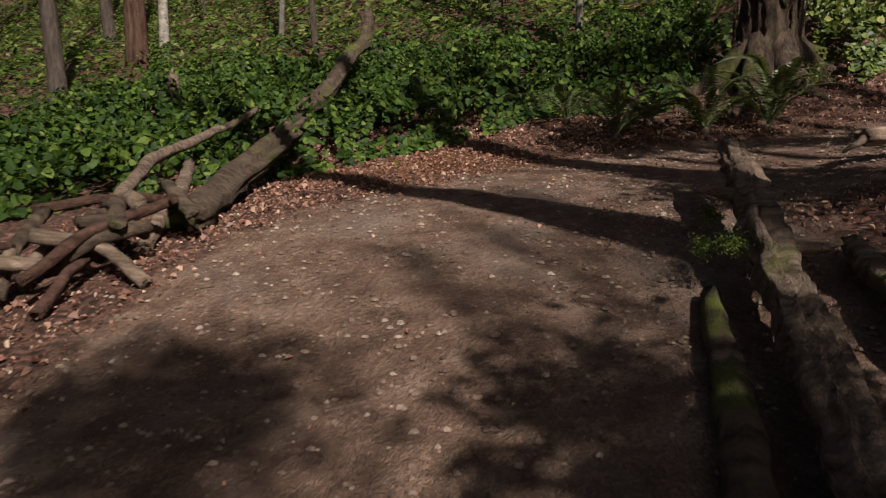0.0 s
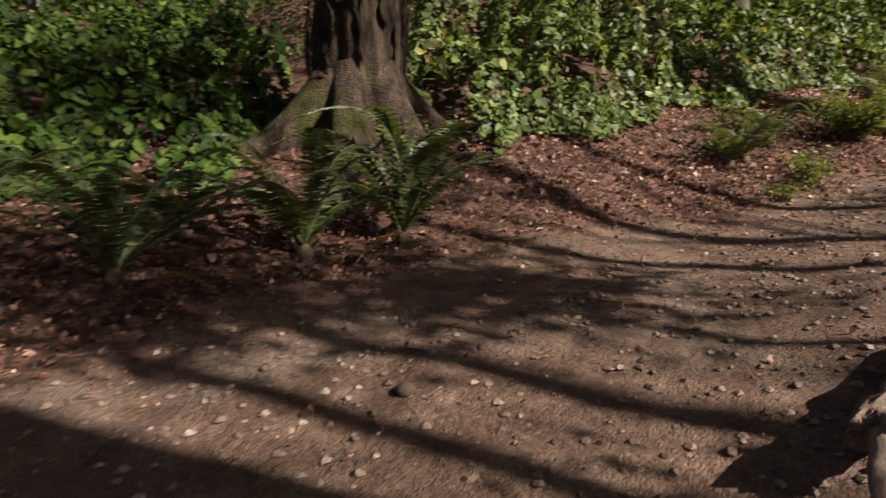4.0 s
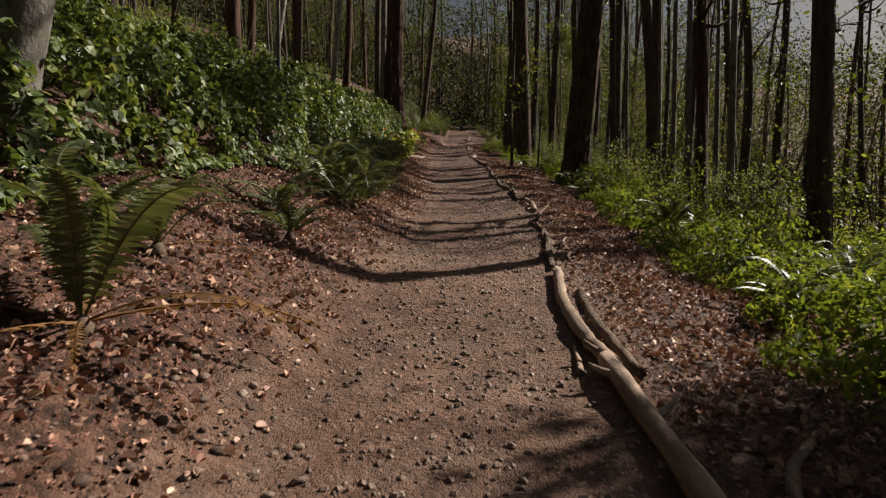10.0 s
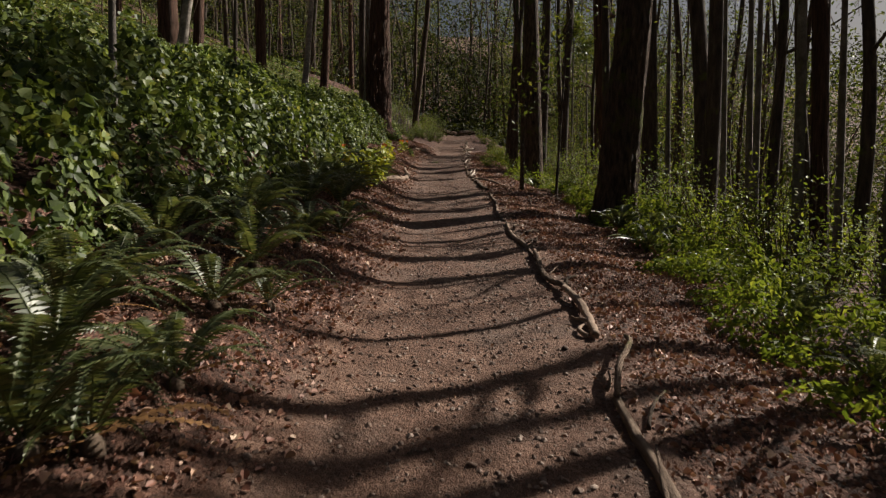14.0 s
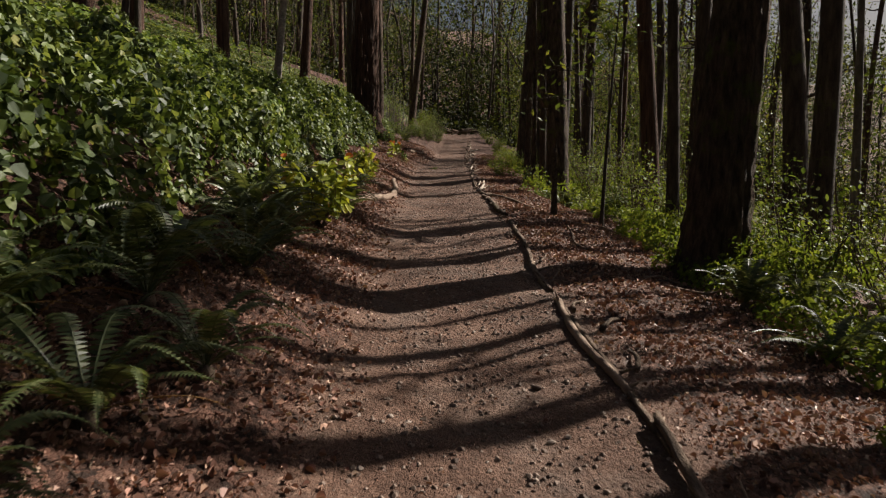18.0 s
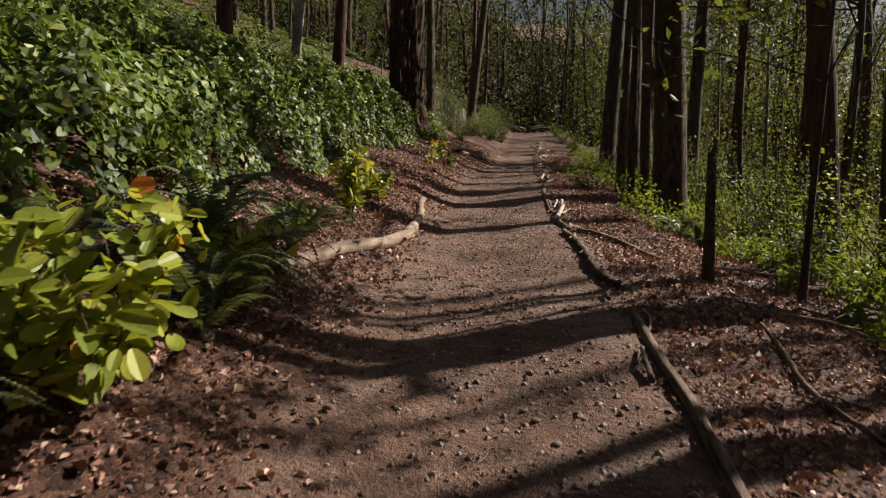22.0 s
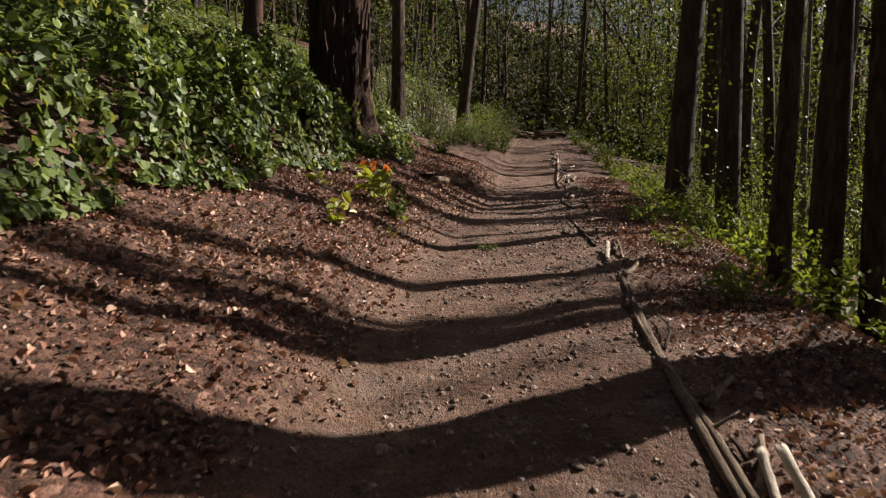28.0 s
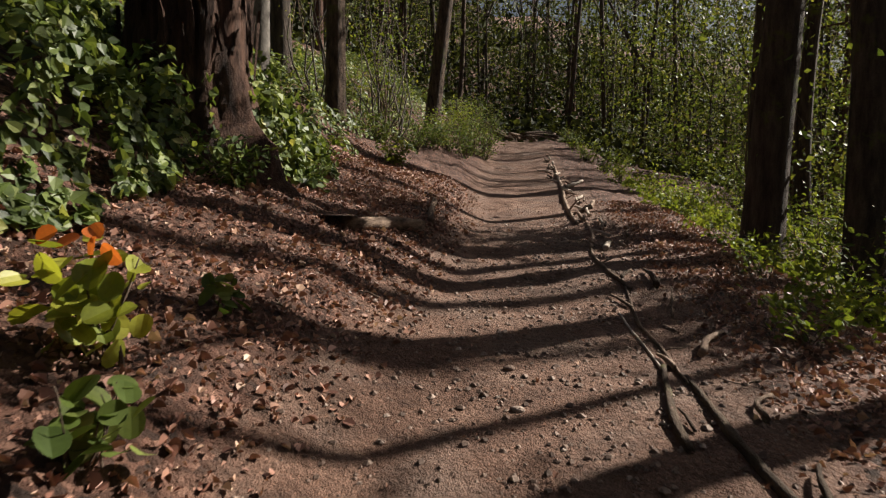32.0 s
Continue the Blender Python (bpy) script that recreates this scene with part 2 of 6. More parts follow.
def bark_material(name, dark, light, stretch=0.18, scale=9.0, moss=0.0, deep=0.03, lying=False):
    m, nt, nodes, links, b = material(name)
    co = coords(nt)
    mp = nodes.new("ShaderNodeMapping")
    mp.inputs["Scale"].default_value = (1, stretch, 1) if lying else (1, 1, stretch)
    links.new(co, mp.inputs["Vector"])
    n1 = noise_node(nt, scale, 6, mp.outputs[0], 0.65)
    n2 = noise_node(nt, scale * 5, 4, co)
    c = ramp(nt, n1.outputs[0], [(0.32, dark), (0.55, tuple((a + b2) / 2 for a, b2 in zip(dark, light))), (0.72, light)])
    col = mixed(nt, c.outputs[0], ramp(nt, n2.outputs[0], [(0.3, (0.7, 0.7, 0.7)), (0.7, (1.15, 1.12, 1.1))]).outputs[0], 0.8, "MULTIPLY")
    if moss:
        n3 = noise_node(nt, 1.1, 5, co, 0.7)
        k = ramp(nt, n3.outputs[0], [(0.62 - 0.22 * moss, (0, 0, 0)), (0.72 - 0.2 * moss, (1, 1, 1))])
        col = mixed(nt, col, (0.1, 0.115, 0.02), k.outputs[0])
    links.new(col, b.inputs["Base Color"])
    b.inputs["Roughness"].default_value = 0.9
    b.inputs["Specular IOR Level"].default_value = 0.2
    add = nodes.new("ShaderNodeMath")
    add.operation = "ADD"
    links.new(n1.outputs[0], add.inputs[0])
    links.new(n2.outputs[0], add.inputs[1])
    bumped(nt, b, add.outputs[0], 1.0, deep)
    return m


def stone_material(name, stops):
    m, nt, nodes, links, b = material(name)
    info = nodes.new("ShaderNodeObjectInfo")
    geo = nodes.new("ShaderNodeNewGeometry")
    add = nodes.new("ShaderNodeMath")
    add.operation = "ADD"
    links.new(info.outputs["Random"], add.inputs[0])
    links.new(geo.outputs["Random Per Island"], add.inputs[1])
    fr = nodes.new("ShaderNodeMath")
    fr.operation = "FRACT"
    links.new(add.outputs[0], fr.inputs[0])
    c = ramp(nt, fr.outputs[0], stops)
    n = noise_node(nt, 70, 5, coords(nt))
    col = mixed(nt, c.outputs[0], ramp(nt, n.outputs[0], [(0.3, (0.6, 0.6, 0.6)), (0.7, (1.2, 1.2, 1.2))]).outputs[0], 0.8, "MULTIPLY")
    links.new(col, b.inputs["Base Color"])
    b.inputs["Roughness"].default_value = 0.75
    b.inputs["Specular IOR Level"].default_value = 0.3
    bumped(nt, b, n.outputs[0], 0.5, 0.006)
    return m


def ground_material():
    m, nt, nodes, links, b = material("forest_soil")
    co = coords(nt)
    att = nodes.new("ShaderNodeAttribute")
    att.attribute_name = "trodden"
    big = noise_node(nt, 0.55, 5, co)
    mid_n = noise_node(nt, 4.5, 6, co, 0.7)
    fine = noise_node(nt, 30, 7, co, 0.8)
    grit = nodes.new("ShaderNodeTexVoronoi")
    grit.inputs["Scale"].default_value = 95
    links.new(co, grit.inputs["Vector"])
    flakes = nodes.new("ShaderNodeTexVoronoi")
    flakes.inputs["Scale"].default_value = 26
    links.new(co, flakes.inputs["Vector"])
    dirt = ramp(nt, mid_n.outputs[0], [(0.25, (0.07, 0.041, 0.029)), (0.5, (0.165, 0.1, 0.07)), (0.75, (0.285, 0.19, 0.141))]).outputs[0]
    dirt = mixed(nt, dirt, ramp(nt, big.outputs[0], [(0.35, (0.78, 0.72, 0.7)), (0.65, (1.15, 1.15, 1.15))]).outputs[0], 0.8, "MULTIPLY")
    dirt = mixed(nt, dirt, ramp(nt, grit.outputs["Color"], [(0.1, (0.58, 0.56, 0.54)), (0.7, (1.03, 1.03, 1.03)), (0.97, (1.6, 1.58, 1.55))]).outputs[0], 0.75, "MULTIPLY")
    stony = noise_node(nt, 1.3, 4, co)
    dirt = mixed(nt, dirt, (0.19, 0.156, 0.132), ramp(nt, stony.outputs[0], [(0.48, (0, 0, 0)), (0.68, (0.4, 0.4, 0.4))]).outputs[0])
    # the grey sandy soil of the bend gives way to red-brown earth
    axes = nodes.new("ShaderNodeSeparateXYZ")
    links.new(co, axes.inputs[0])
    wander = nodes.new("ShaderNodeMath")
    wander.operation = "MULTIPLY_ADD"
    links.new(big.outputs[0], wander.inputs[0])
    wander.inputs[1].default_value = 8.0
    links.new(axes.outputs["Y"], wander.inputs[2])
    reach = nodes.new("ShaderNodeMapRange")
    reach.inputs["From Min"].default_value, reach.inputs["From Max"].default_value = 1.0, 12.0
    links.new(wander.outputs[0], reach.inputs["Value"])
    dirt = mixed(nt, dirt, ramp(nt, reach.outputs[0], [(0.0, (1.05, 1.07, 1.07)), (1.0, (0.92, 0.86, 0.835))]).outputs[0], 1.0, "MULTIPLY")
    litter = ramp(nt, flakes.outputs["Color"], [(0.05, (0.024, 0.014, 0.01)), (0.5, (0.1, 0.051, 0.036)), (0.8, (0.185, 0.097, 0.07)), (0.97, (0.32, 0.19, 0.14))]).outputs[0]
    litter = mixed(nt, litter, ramp(nt, mid_n.outputs[0], [(0.3, (0.5, 0.48, 0.45)), (0.7, (1.2, 1.15, 1.1))]).outputs[0], 0.9, "MULTIPLY")
    edge = nodes.new("ShaderNodeMath")
    edge.operation = "MULTIPLY_ADD"
    links.new(mid_n.outputs[0], edge.inputs[0])
    edge.inputs[1].default_value = 0.9
    links.new(att.outputs["Fac"], edge.inputs[2])
    k = ramp(nt, edge.outputs[0], [(0.6, (0, 0, 0)), (1.2, (1, 1, 1))])
    links.new(mixed(nt, litter, dirt, k.outputs[0]), b.inputs["Base Color"])
    b.inputs["Roughness"].default_value = 0.85
    b.inputs["Specular IOR Level"].default_value = 0.25
    s1 = nodes.new("ShaderNodeMath")
    s1.operation = "MULTIPLY_ADD"
    links.new(grit.outputs["Distance"], s1.inputs[0])
    s1.inputs[1].default_value = -0.6
    links.new(fine.outputs[0], s1.inputs[2])
    s2 = nodes.new("ShaderNodeMath")
    s2.operation = "MULTIPLY_ADD"
    links.new(mid_n.outputs[0], s2.inputs[0])
    s2.inputs[1].default_value = 1.2
    links.new(s1.outputs[0], s2.inputs[2])
    s3 = nodes.new("ShaderNodeMath")
    s3.operation = "MULTIPLY_ADD"
    links.new(flakes.outputs["Distance"], s3.inputs[0])
    s3.inputs[1].default_value = -0.9
    links.new(s2.outputs[0], s3.inputs[2])
    bumped(nt, b, s3.outputs[0], 1.0, 0.019)
    return m


SOIL = ground_material()
BARK_FIR = bark_material("fir_bark", (0.03, 0.016, 0.011), (0.2, 0.112, 0.078), 0.1, 14, 0.0, 0.06)
BARK_MAPLE = bark_material("maple_bark", (0.022, 0.015, 0.011), (0.21, 0.145, 0.105), 0.25, 12, 0.36, 0.08)
BARK_GREY = bark_material("alder_bark", (0.06, 0.052, 0.045), (0.22, 0.2, 0.175), 0.6, 6, 0.3, 0.012)
BARK_PALE = bark_material("birch_bark", (0.12, 0.1, 0.085), (0.42, 0.38, 0.33), 1.6, 5, 0.1, 0.008)
BARK_DARK = bark_material("dark_bark", (0.026, 0.02, 0.016), (0.13, 0.1, 0.08), 0.2, 10, 0.25, 0.035)
LOG_PALE = bark_material("peeled_log", (0.17, 0.117, 0.085), (0.45, 0.342, 0.262), 0.07, 9, 0.0, 0.01, True)
LOG_BLEACHED = bark_material("bleached_wood", (0.3, 0.24, 0.19), (0.72, 0.64, 0.55), 0.1, 20, 0.0, 0.008, True)
LOG_GREY = bark_material("weathered_wood", (0.06, 0.038, 0.027), (0.36, 0.265, 0.195), 0.08, 19, 0.1, 0.022, True)
LOG_MOSSY = bark_material("mossy_log", (0.03, 0.02, 0.014), (0.16, 0.115, 0.08), 0.1, 16, 0.42, 0.022, True)
LOG_RED = bark_material("rotten_red_wood", (0.026, 0.013, 0.01), (0.14, 0.075, 0.053), 0.1, 16, 0.22, 0.02, True)
TWIG = bark_material("twig_bark", (0.05, 0.035, 0.026), (0.19, 0.14, 0.10), 1, 20, 0.0, 0.004)
IVY_LEAF = leaf_material("ivy_leaf", [(0.0, (0.03, 0.048, 0.013)), (0.35, (0.08, 0.115, 0.027)), (0.75, (0.155, 0.2, 0.05)), (0.95, (0.23, 0.27, 0.08)), (1.0, (0.34, 0.33, 0.1))], 0.48, 0.36, 0.34)
BRUSH_LEAF = leaf_material("bramble_leaf", [(0.0, (0.04, 0.066, 0.014)), (0.5, (0.1, 0.14, 0.028)), (0.9, (0.18, 0.215, 0.055)), (1.0, (0.25, 0.24, 0.1))], 0.6, 0.38, 0.18)
# greens darker than the leaves' own: shade over the bend put into colour
SHADED_BEND_LEAF = leaf_material("shaded_bend_leaf", [(0.0, (0.014, 0.03, 0.006)), (0.5, (0.038, 0.072, 0.011)), (0.9, (0.09, 0.14, 0.02)), (1.0, (0.17, 0.21, 0.045))], 0.58, 0.36, 0.18)
BRIGHT_LEAF = leaf_material("spring_leaf", [(0.0, (0.09, 0.13, 0.018)), (0.5, (0.15, 0.2, 0.03)), (1.0, (0.24, 0.265, 0.045))], 0.55, 0.5, 0.3)
YELLOW_LEAF = leaf_material("yellow_leaf", [(0.0, (0.15, 0.19, 0.022)), (0.55, (0.29, 0.32, 0.04)), (0.95, (0.42, 0.41, 0.06)), (1.0, (0.45, 0.24, 0.03))], 0.42, 0.45, 0.4)
BERRY_LEAF = leaf_material("berry_leaf", [(0.0, (0.07, 0.115, 0.02)), (0.5, (0.15, 0.215, 0.04)), (0.9, (0.24, 0.3, 0.07)), (1.0, (0.34, 0.36, 0.12))], 0.5, 0.45, 0.3)
CROWN_LEAF = leaf_material("crown_leaf", [(0.0, (0.05, 0.08, 0.018)), (0.6, (0.11, 0.14, 0.028)), (1.0, (0.2, 0.2, 0.045))], 0.5, 0.42, 0.3)
# near-black greens: the dimness of the far woods is put into leaf colour
SHADED_FAR_LEAF = leaf_material("shaded_far_leaf", [(0.0, (0.012, 0.015, 0.007)), (0.55, (0.03, 0.036, 0.013)), (0.88, (0.06, 0.072, 0.02)), (1.0, (0.12, 0.14, 0.035))], 0.7, 0.3, 0.2)
FERN_LEAF = leaf_material("fern_leaf", [(0.0, (0.05, 0.068, 0.022)), (0.6, (0.095, 0.115, 0.042)), (1.0, (0.19, 0.195, 0.09))], 0.42, 0.34, 0.55)
FERN_DEAD = leaf_material("dead_fern", [(0.0, (0.12, 0.06, 0.025)), (1.0, (0.28, 0.15, 0.06))], 0.8, 0.3, 0.2)
DEAD_LEAF = leaf_material("dead_leaf", [(0.0, (0.11, 0.05, 0.036)), (0.35, (0.24, 0.115, 0.084)), (0.7, (0.37, 0.2, 0.145)), (0.9, (0.46, 0.285, 0.208)), (1.0, (0.56, 0.41, 0.3))], 0.55, 0.06, 0.35)
NEEDLE = leaf_material("red_needle", [(0.0, (0.16, 0.065, 0.035)), (0.6, (0.3, 0.14, 0.075)), (1.0, (0.55, 0.32, 0.18))], 0.8, 0.1, 0.2)
ORANGE_LEAF = leaf_material("orange_leaf", [(0.0, (0.5, 0.09, 0.02)), (1.0, (0.62, 0.2, 0.05))], 0.45, 0.4, 0.4)
STONE = stone_material("stone", [(0.0, (0.08, 0.05, 0.036)), (0.35, (0.15, 0.098, 0.073)), (0.7, (0.215, 0.15, 0.115)), (0.92, (0.29, 0.215, 0.17)), (1.0, (0.36, 0.285, 0.235))])

# ---- the lie of the land ----
TRAIL_Y = [-60, -8, -1, 0, 3.4, 7, 8.8, 12, 15.8, 18, 21, 24, 28.5, 31, 34, 36, 38, 41.4, 47, 56.5, 60, 64, 66, 70, 88, 120, 160, 300]
TRAIL_Z = [-6, -0.7, -0.15, 0.0, 0.4, 0.8, 0.98, 1.38, 1.80, 2.05, 2.40, 2.83, 3.43, 3.8, 4.15, 4.45, 4.82, 5.2, 5.85, 7.2, 7.85, 8.75, 9.1, 9.25, 12.5, 25, 42, 60]
MID_Y = [-60, 0, 3, 9, 15, 20, 25, 30, 35, 40, 47, 56, 70, 90, 200]
MID_X = [-0.3, -0.35, -0.5, -0.55, -0.4, -0.45, -0.9, -1.25, -1.6, -1.75, -1.55, -1.9, -1.9, -1.9, -2.0]
BANK_D = [-60, -16, -10, -6, -4, -3.3, -2.6, -2.0, -1.6, -1.2, 0, 1.2, 2, 3.9, 7, 11, 20, 60]
BANK_Z = [25, 6.5, 4.6, 2.75, 1.62, 1.18, 0.75, 0.42, 0.24, 0.06, -0.02, 0.02, -0.08, -0.42, -1.05, -2.2, -5.0, -12]
SHELF_Y = [-60, 2, 5, 10, 13, 16, 20, 28, 34, 43, 300]
SHELF_H = [0, 0, 0.28, 0.28, 0.22, 0.14, 0.11, 0.13, 0.22, 0.24, 0.2]
ENTRY_X = [-60, -26, -15, -8, -4.5, -3, -2, -1.4, -0.5, 0.2, 1.7, 3.7, 6.5, 10, 20, 60]
ENTRY_Z = [24, 10.5, 5.0, 1.95, 0.85, 0.42, 0.12, -0.1, -0.2, -0.36, -0.55, -1.12, -1.78, -2.6, -5, -12]


def ease(a, b, x):
    k = np.clip((np.asarray(x, float) - a) / (b - a), 0, 1)
    return k * k * (3 - 2 * k)


def mid(y):
    y = np.asarray(y, float)
    return (np.interp(y - 0.7, MID_Y, MID_X) + np.interp(y, MID_Y, MID_X) + np.interp(y + 0.7, MID_Y, MID_X)) / 3


def trail_z(y):
    y = np.asarray(y, float)
    return sum(np.interp(y + k, TRAIL_Y, TRAIL_Z) for k in (-1.2, -0.6, 0, 0.6, 1.2)) / 5


def ground(x, y):
    """The height of the soil, for numbers or arrays."""
    x, y = np.asarray(x, float), np.asarray(y, float)
    d = x - mid(y)
    bank = sum(np.interp(d + k, BANK_D, BANK_Z) for k in (-0.2, 0, 0.2)) / 3
    shelf = np.interp(d, [-5.5, -4.2, -2.9, -2.3, -1.45, -0.75], [0.0, 0.12, 0.2, 0.6, 1.0, 0.0]) * np.interp(y, SHELF_Y, SHELF_H)
    shelf = shelf + np.interp(d, [-6, -4.5, -2.3, -1.6], [0.0, 0.8, 0.6, 0.0]) * 0.26 * ease(3, 6, y) * (1 - ease(12.5, 16, y))
    fall = -0.5 * ease(2.2, 4.0, d) * ease(31, 34, y)
    main = trail_z(y) + bank + shelf + fall
    entry = sum(np.interp(x + k, ENTRY_X, ENTRY_Z) for k in (-0.4, 0, 0.4)) / 3 + 0.06 * (y + 2)
    k = ease(-2.2, 1.8, y)
    z = entry * (1 - k) + main * k
    rough = ease(1.2, 2.2, np.abs(d)) * ease(-3, 0, y) + ease(-1.0, -2.5, x) * (1 - k)
    z = z + (0.03 + 0.05 * rough) * np.sin(x * 1.9 + 0.7 * np.sin(y * 1.3)) * np.sin(y * 1.55 + 0.9 * np.sin(x * 1.1)) + 0.012 * np.sin(x * 5.1 + y * 2.3) * np.sin(y * 4.3 - x * 1.7)
    return z


def on(x, y, up=0.0):
    return Vector((float(x), float(y), float(ground(x, y)) + up))


ENTRY_PATH = np.array([(14, -3.0), (8, -3.1), (4, -3.5), (1.5, -3.5), (0.2, -2.4), (-0.25, -0.8), (-0.4, 0.8)])


def trodden(x, y):
    """1 on the path's bare soil, 0 in the litter beside it."""
    x, y = np.asarray(x, float), np.asarray(y, float)
    d = np.abs(x - mid(y) - 0.05)
    main = (1 - ease(0.75, 1.45, d)) * ease(-0.6, 0.8, y)
    best = np.full(x.shape, 9.0)
    for (ax, ay), (bx, by) in zip(ENTRY_PATH[:-1], ENTRY_PATH[1:]):
        lx, ly = bx - ax, by - ay
        s = np.clip(((x - ax) * lx + (y - ay) * ly) / (lx * lx + ly * ly), 0, 1)
        best = np.minimum(best, np.hypot(x - ax - s * lx, y - ay - s * ly))
    wide = 1.25 + 0.55 * ease(-0.5, 3, x)
    return np.maximum(main, 1 - ease(wide - 0.35, wide + 0.55, best))


# ---- ground: one sheet, fine along the walk, coarse towards the horizon ----
def spaced(a, b, lo, hi, fine, grow=1.16):
    mid_part = list(np.arange(lo, hi, fine))
    right, step = [hi], fine
    while right[-1] < b:
        step *= grow
        right.append(right[-1] + step)
    left, step = [lo], fine
    while left[-1] > a:
        step *= grow
        left.append(left[-1] - step)
    return np.array(left[:0:-1] + mid_part + right)


gx = spaced(-900, 900, -5.5, 8.0, 0.095)
gy = spaced(-900, 900, -8.0, 50.0, 0.11)
GX, GY = np.meshgrid(gx, gy)
GZ = ground(GX, GY)
path_mask = trodden(GX, GY)
near = np.exp(-((np.maximum(0, np.abs(GX) - 8) / 10) ** 2))
GZ = GZ + near * (0.017 * rng.normal(0, 1, GX.shape) * np.maximum(0, 1 - path_mask) * 0.8 + 0.003 * rng.normal(0, 1, GX.shape))
GZ = np.clip(GZ, -40, 40)
rows_n, cols_n = GX.shape
ii = (np.arange(rows_n - 1)[:, None] * cols_n + np.arange(cols_n - 1)[None, :]).ravel()
soil = mesh_data("ground", np.stack([GX, GY, GZ], -1).reshape(-1, 3), np.stack([ii, ii + 1, ii + cols_n + 1, ii + cols_n], -1), SOIL)
attr = soil.attributes.new("trodden", "FLOAT", "POINT")
attr.data.foreach_set("value", path_mask.ravel().astype(np.float32))
ground_ob = tagged(new("ground", soil), "forest floor with a brown gravelly footpath and leaf litter", "ground", kind="structure")

# ---- trees ----
def furrow(v, pts, n, sides, seed):
    """Deep upright furrows and plates in an old trunk's bark."""
    r = np.random.default_rng(seed)
    a = np.arange(sides) / sides * 2 * math.pi
    z = pts[:, 2][:, None]
    ph = r.uniform(0, 6, 6)
    wob = 0.5 * np.sin(z * 2.1 + ph[0]) + 0.4 * np.sin(z * 4.7 + ph[1])
    k = 0.5 * np.sin(a[None] * 13 + wob + ph[2]) + 0.35 * np.sin(a[None] * 23 - 1.6 * wob + ph[3]) + 0.25 * np.sin(z * 9 + a[None] * 5 + ph[4]) + r.normal(0, 0.25, (n, sides))
    body = v[:n * sides].reshape(n, sides, 3)
    c = pts[:, None, :]
    body[:] = c + (body - c) * (1 + 0.085 * k[..., None])


def trunk_mesh(name, height, r0, mat, lean=(0.0, 0.0), seed=0, sides=14, rough=0.08, lobes=0.35, sway=0.15, top=0.25):
    n = 90 if sides > 40 else 30
    s = np.linspace(0, 1, n) ** 1.6
    r = np.random.default_rng(seed)
    z = -0.9 + s * (height + 0.9)
    ax, ay = r.uniform(-sway, sway, 2)
    px = lean[0] * z + ax * np.sin(z * 0.35 + r.uniform(0, 6))
    py = lean[1] * z + ay * np.sin(z * 0.31 + r.uniform(0, 6))
    k = np.interp(0.0, z, np.arange(n))
    px, py = px - np.interp(0.0, z, px), py - np.interp(0.0, z, py)
    pts = np.stack([px, py, z], -1)
    rad = r0 * (top + (1 - top) * (1 - np.maximum(0, z) / height) ** 0.9) * (1 + 0.35 * np.exp(-np.maximum(0, z + 0.2) / 0.35))
    v, f = tube(pts, rad, sides, rough, seed, True, lobes)
    if sides > 40:
        furrow(v, pts, n, sides, seed)
    return mesh_data(name, v, quads_tris(f), mat), pts, rad


def limb_set(pts, rad, height, seed, count=9, low=0.35, reach=3.2):
    """Limbs with twigs that leave the trunk: a mesh's verts and faces, and the tips."""
    r = np.random.default_rng(seed)
    pieces, tips = [], []
    for i in range(count):
        h = height * r.uniform(low, 0.97)
        a = np.array([np.interp(h, pts[:, 2], pts[:, k]) for k in range(3)])
        ang = r.uniform(0, 6.283)
        long = reach * r.uniform(0.5, 1.0) * (1.15 - h / height * 0.6)
        b = a + np.array([math.cos(ang) * long, math.sin(ang) * long, long * r.uniform(0.15, 0.8)])
        line = bend(a, b, 7, 0.12 * long, seed * 31 + i)
        base = np.interp(h, pts[:, 2], rad) * 0.42
        own = [tube(line, [base, base * 0.5, 0.012], 5, 0.05, i)]
        tips += [line[k] for k in (3, 4, 5, 6)]
        for j in range(3):
            k = r.integers(2, 6)
            c = line[k]
            e = c + r.normal(0, 1, 3) * long * 0.28 + np.array([0, 0, 0.2])
            tw = bend(c, e, 4, 0.05 * long, seed * 77 + i * 5 + j)
            own.append(tube(tw, [base * 0.3, 0.006], 3, 0, j))
            tips += [tw[2], tw[3]]
        pieces.append((joined(own[:-1]), own[-1]))
    return pieces, None, np.array(tips)


def crown_leaves(tips, seed, per_tip, spread, size):
    r = np.random.default_rng(seed)
    c = np.repeat(tips, per_tip, 0) + r.normal(0, spread, (len(tips) * per_tip, 3)) * np.array([1, 1, 0.7])
    nrm = r.normal(0, 0.7, c.shape) + np.array([0, 0, 0.7])
    return c, nrm, r.uniform(0.6, 1.3, len(c)) * size


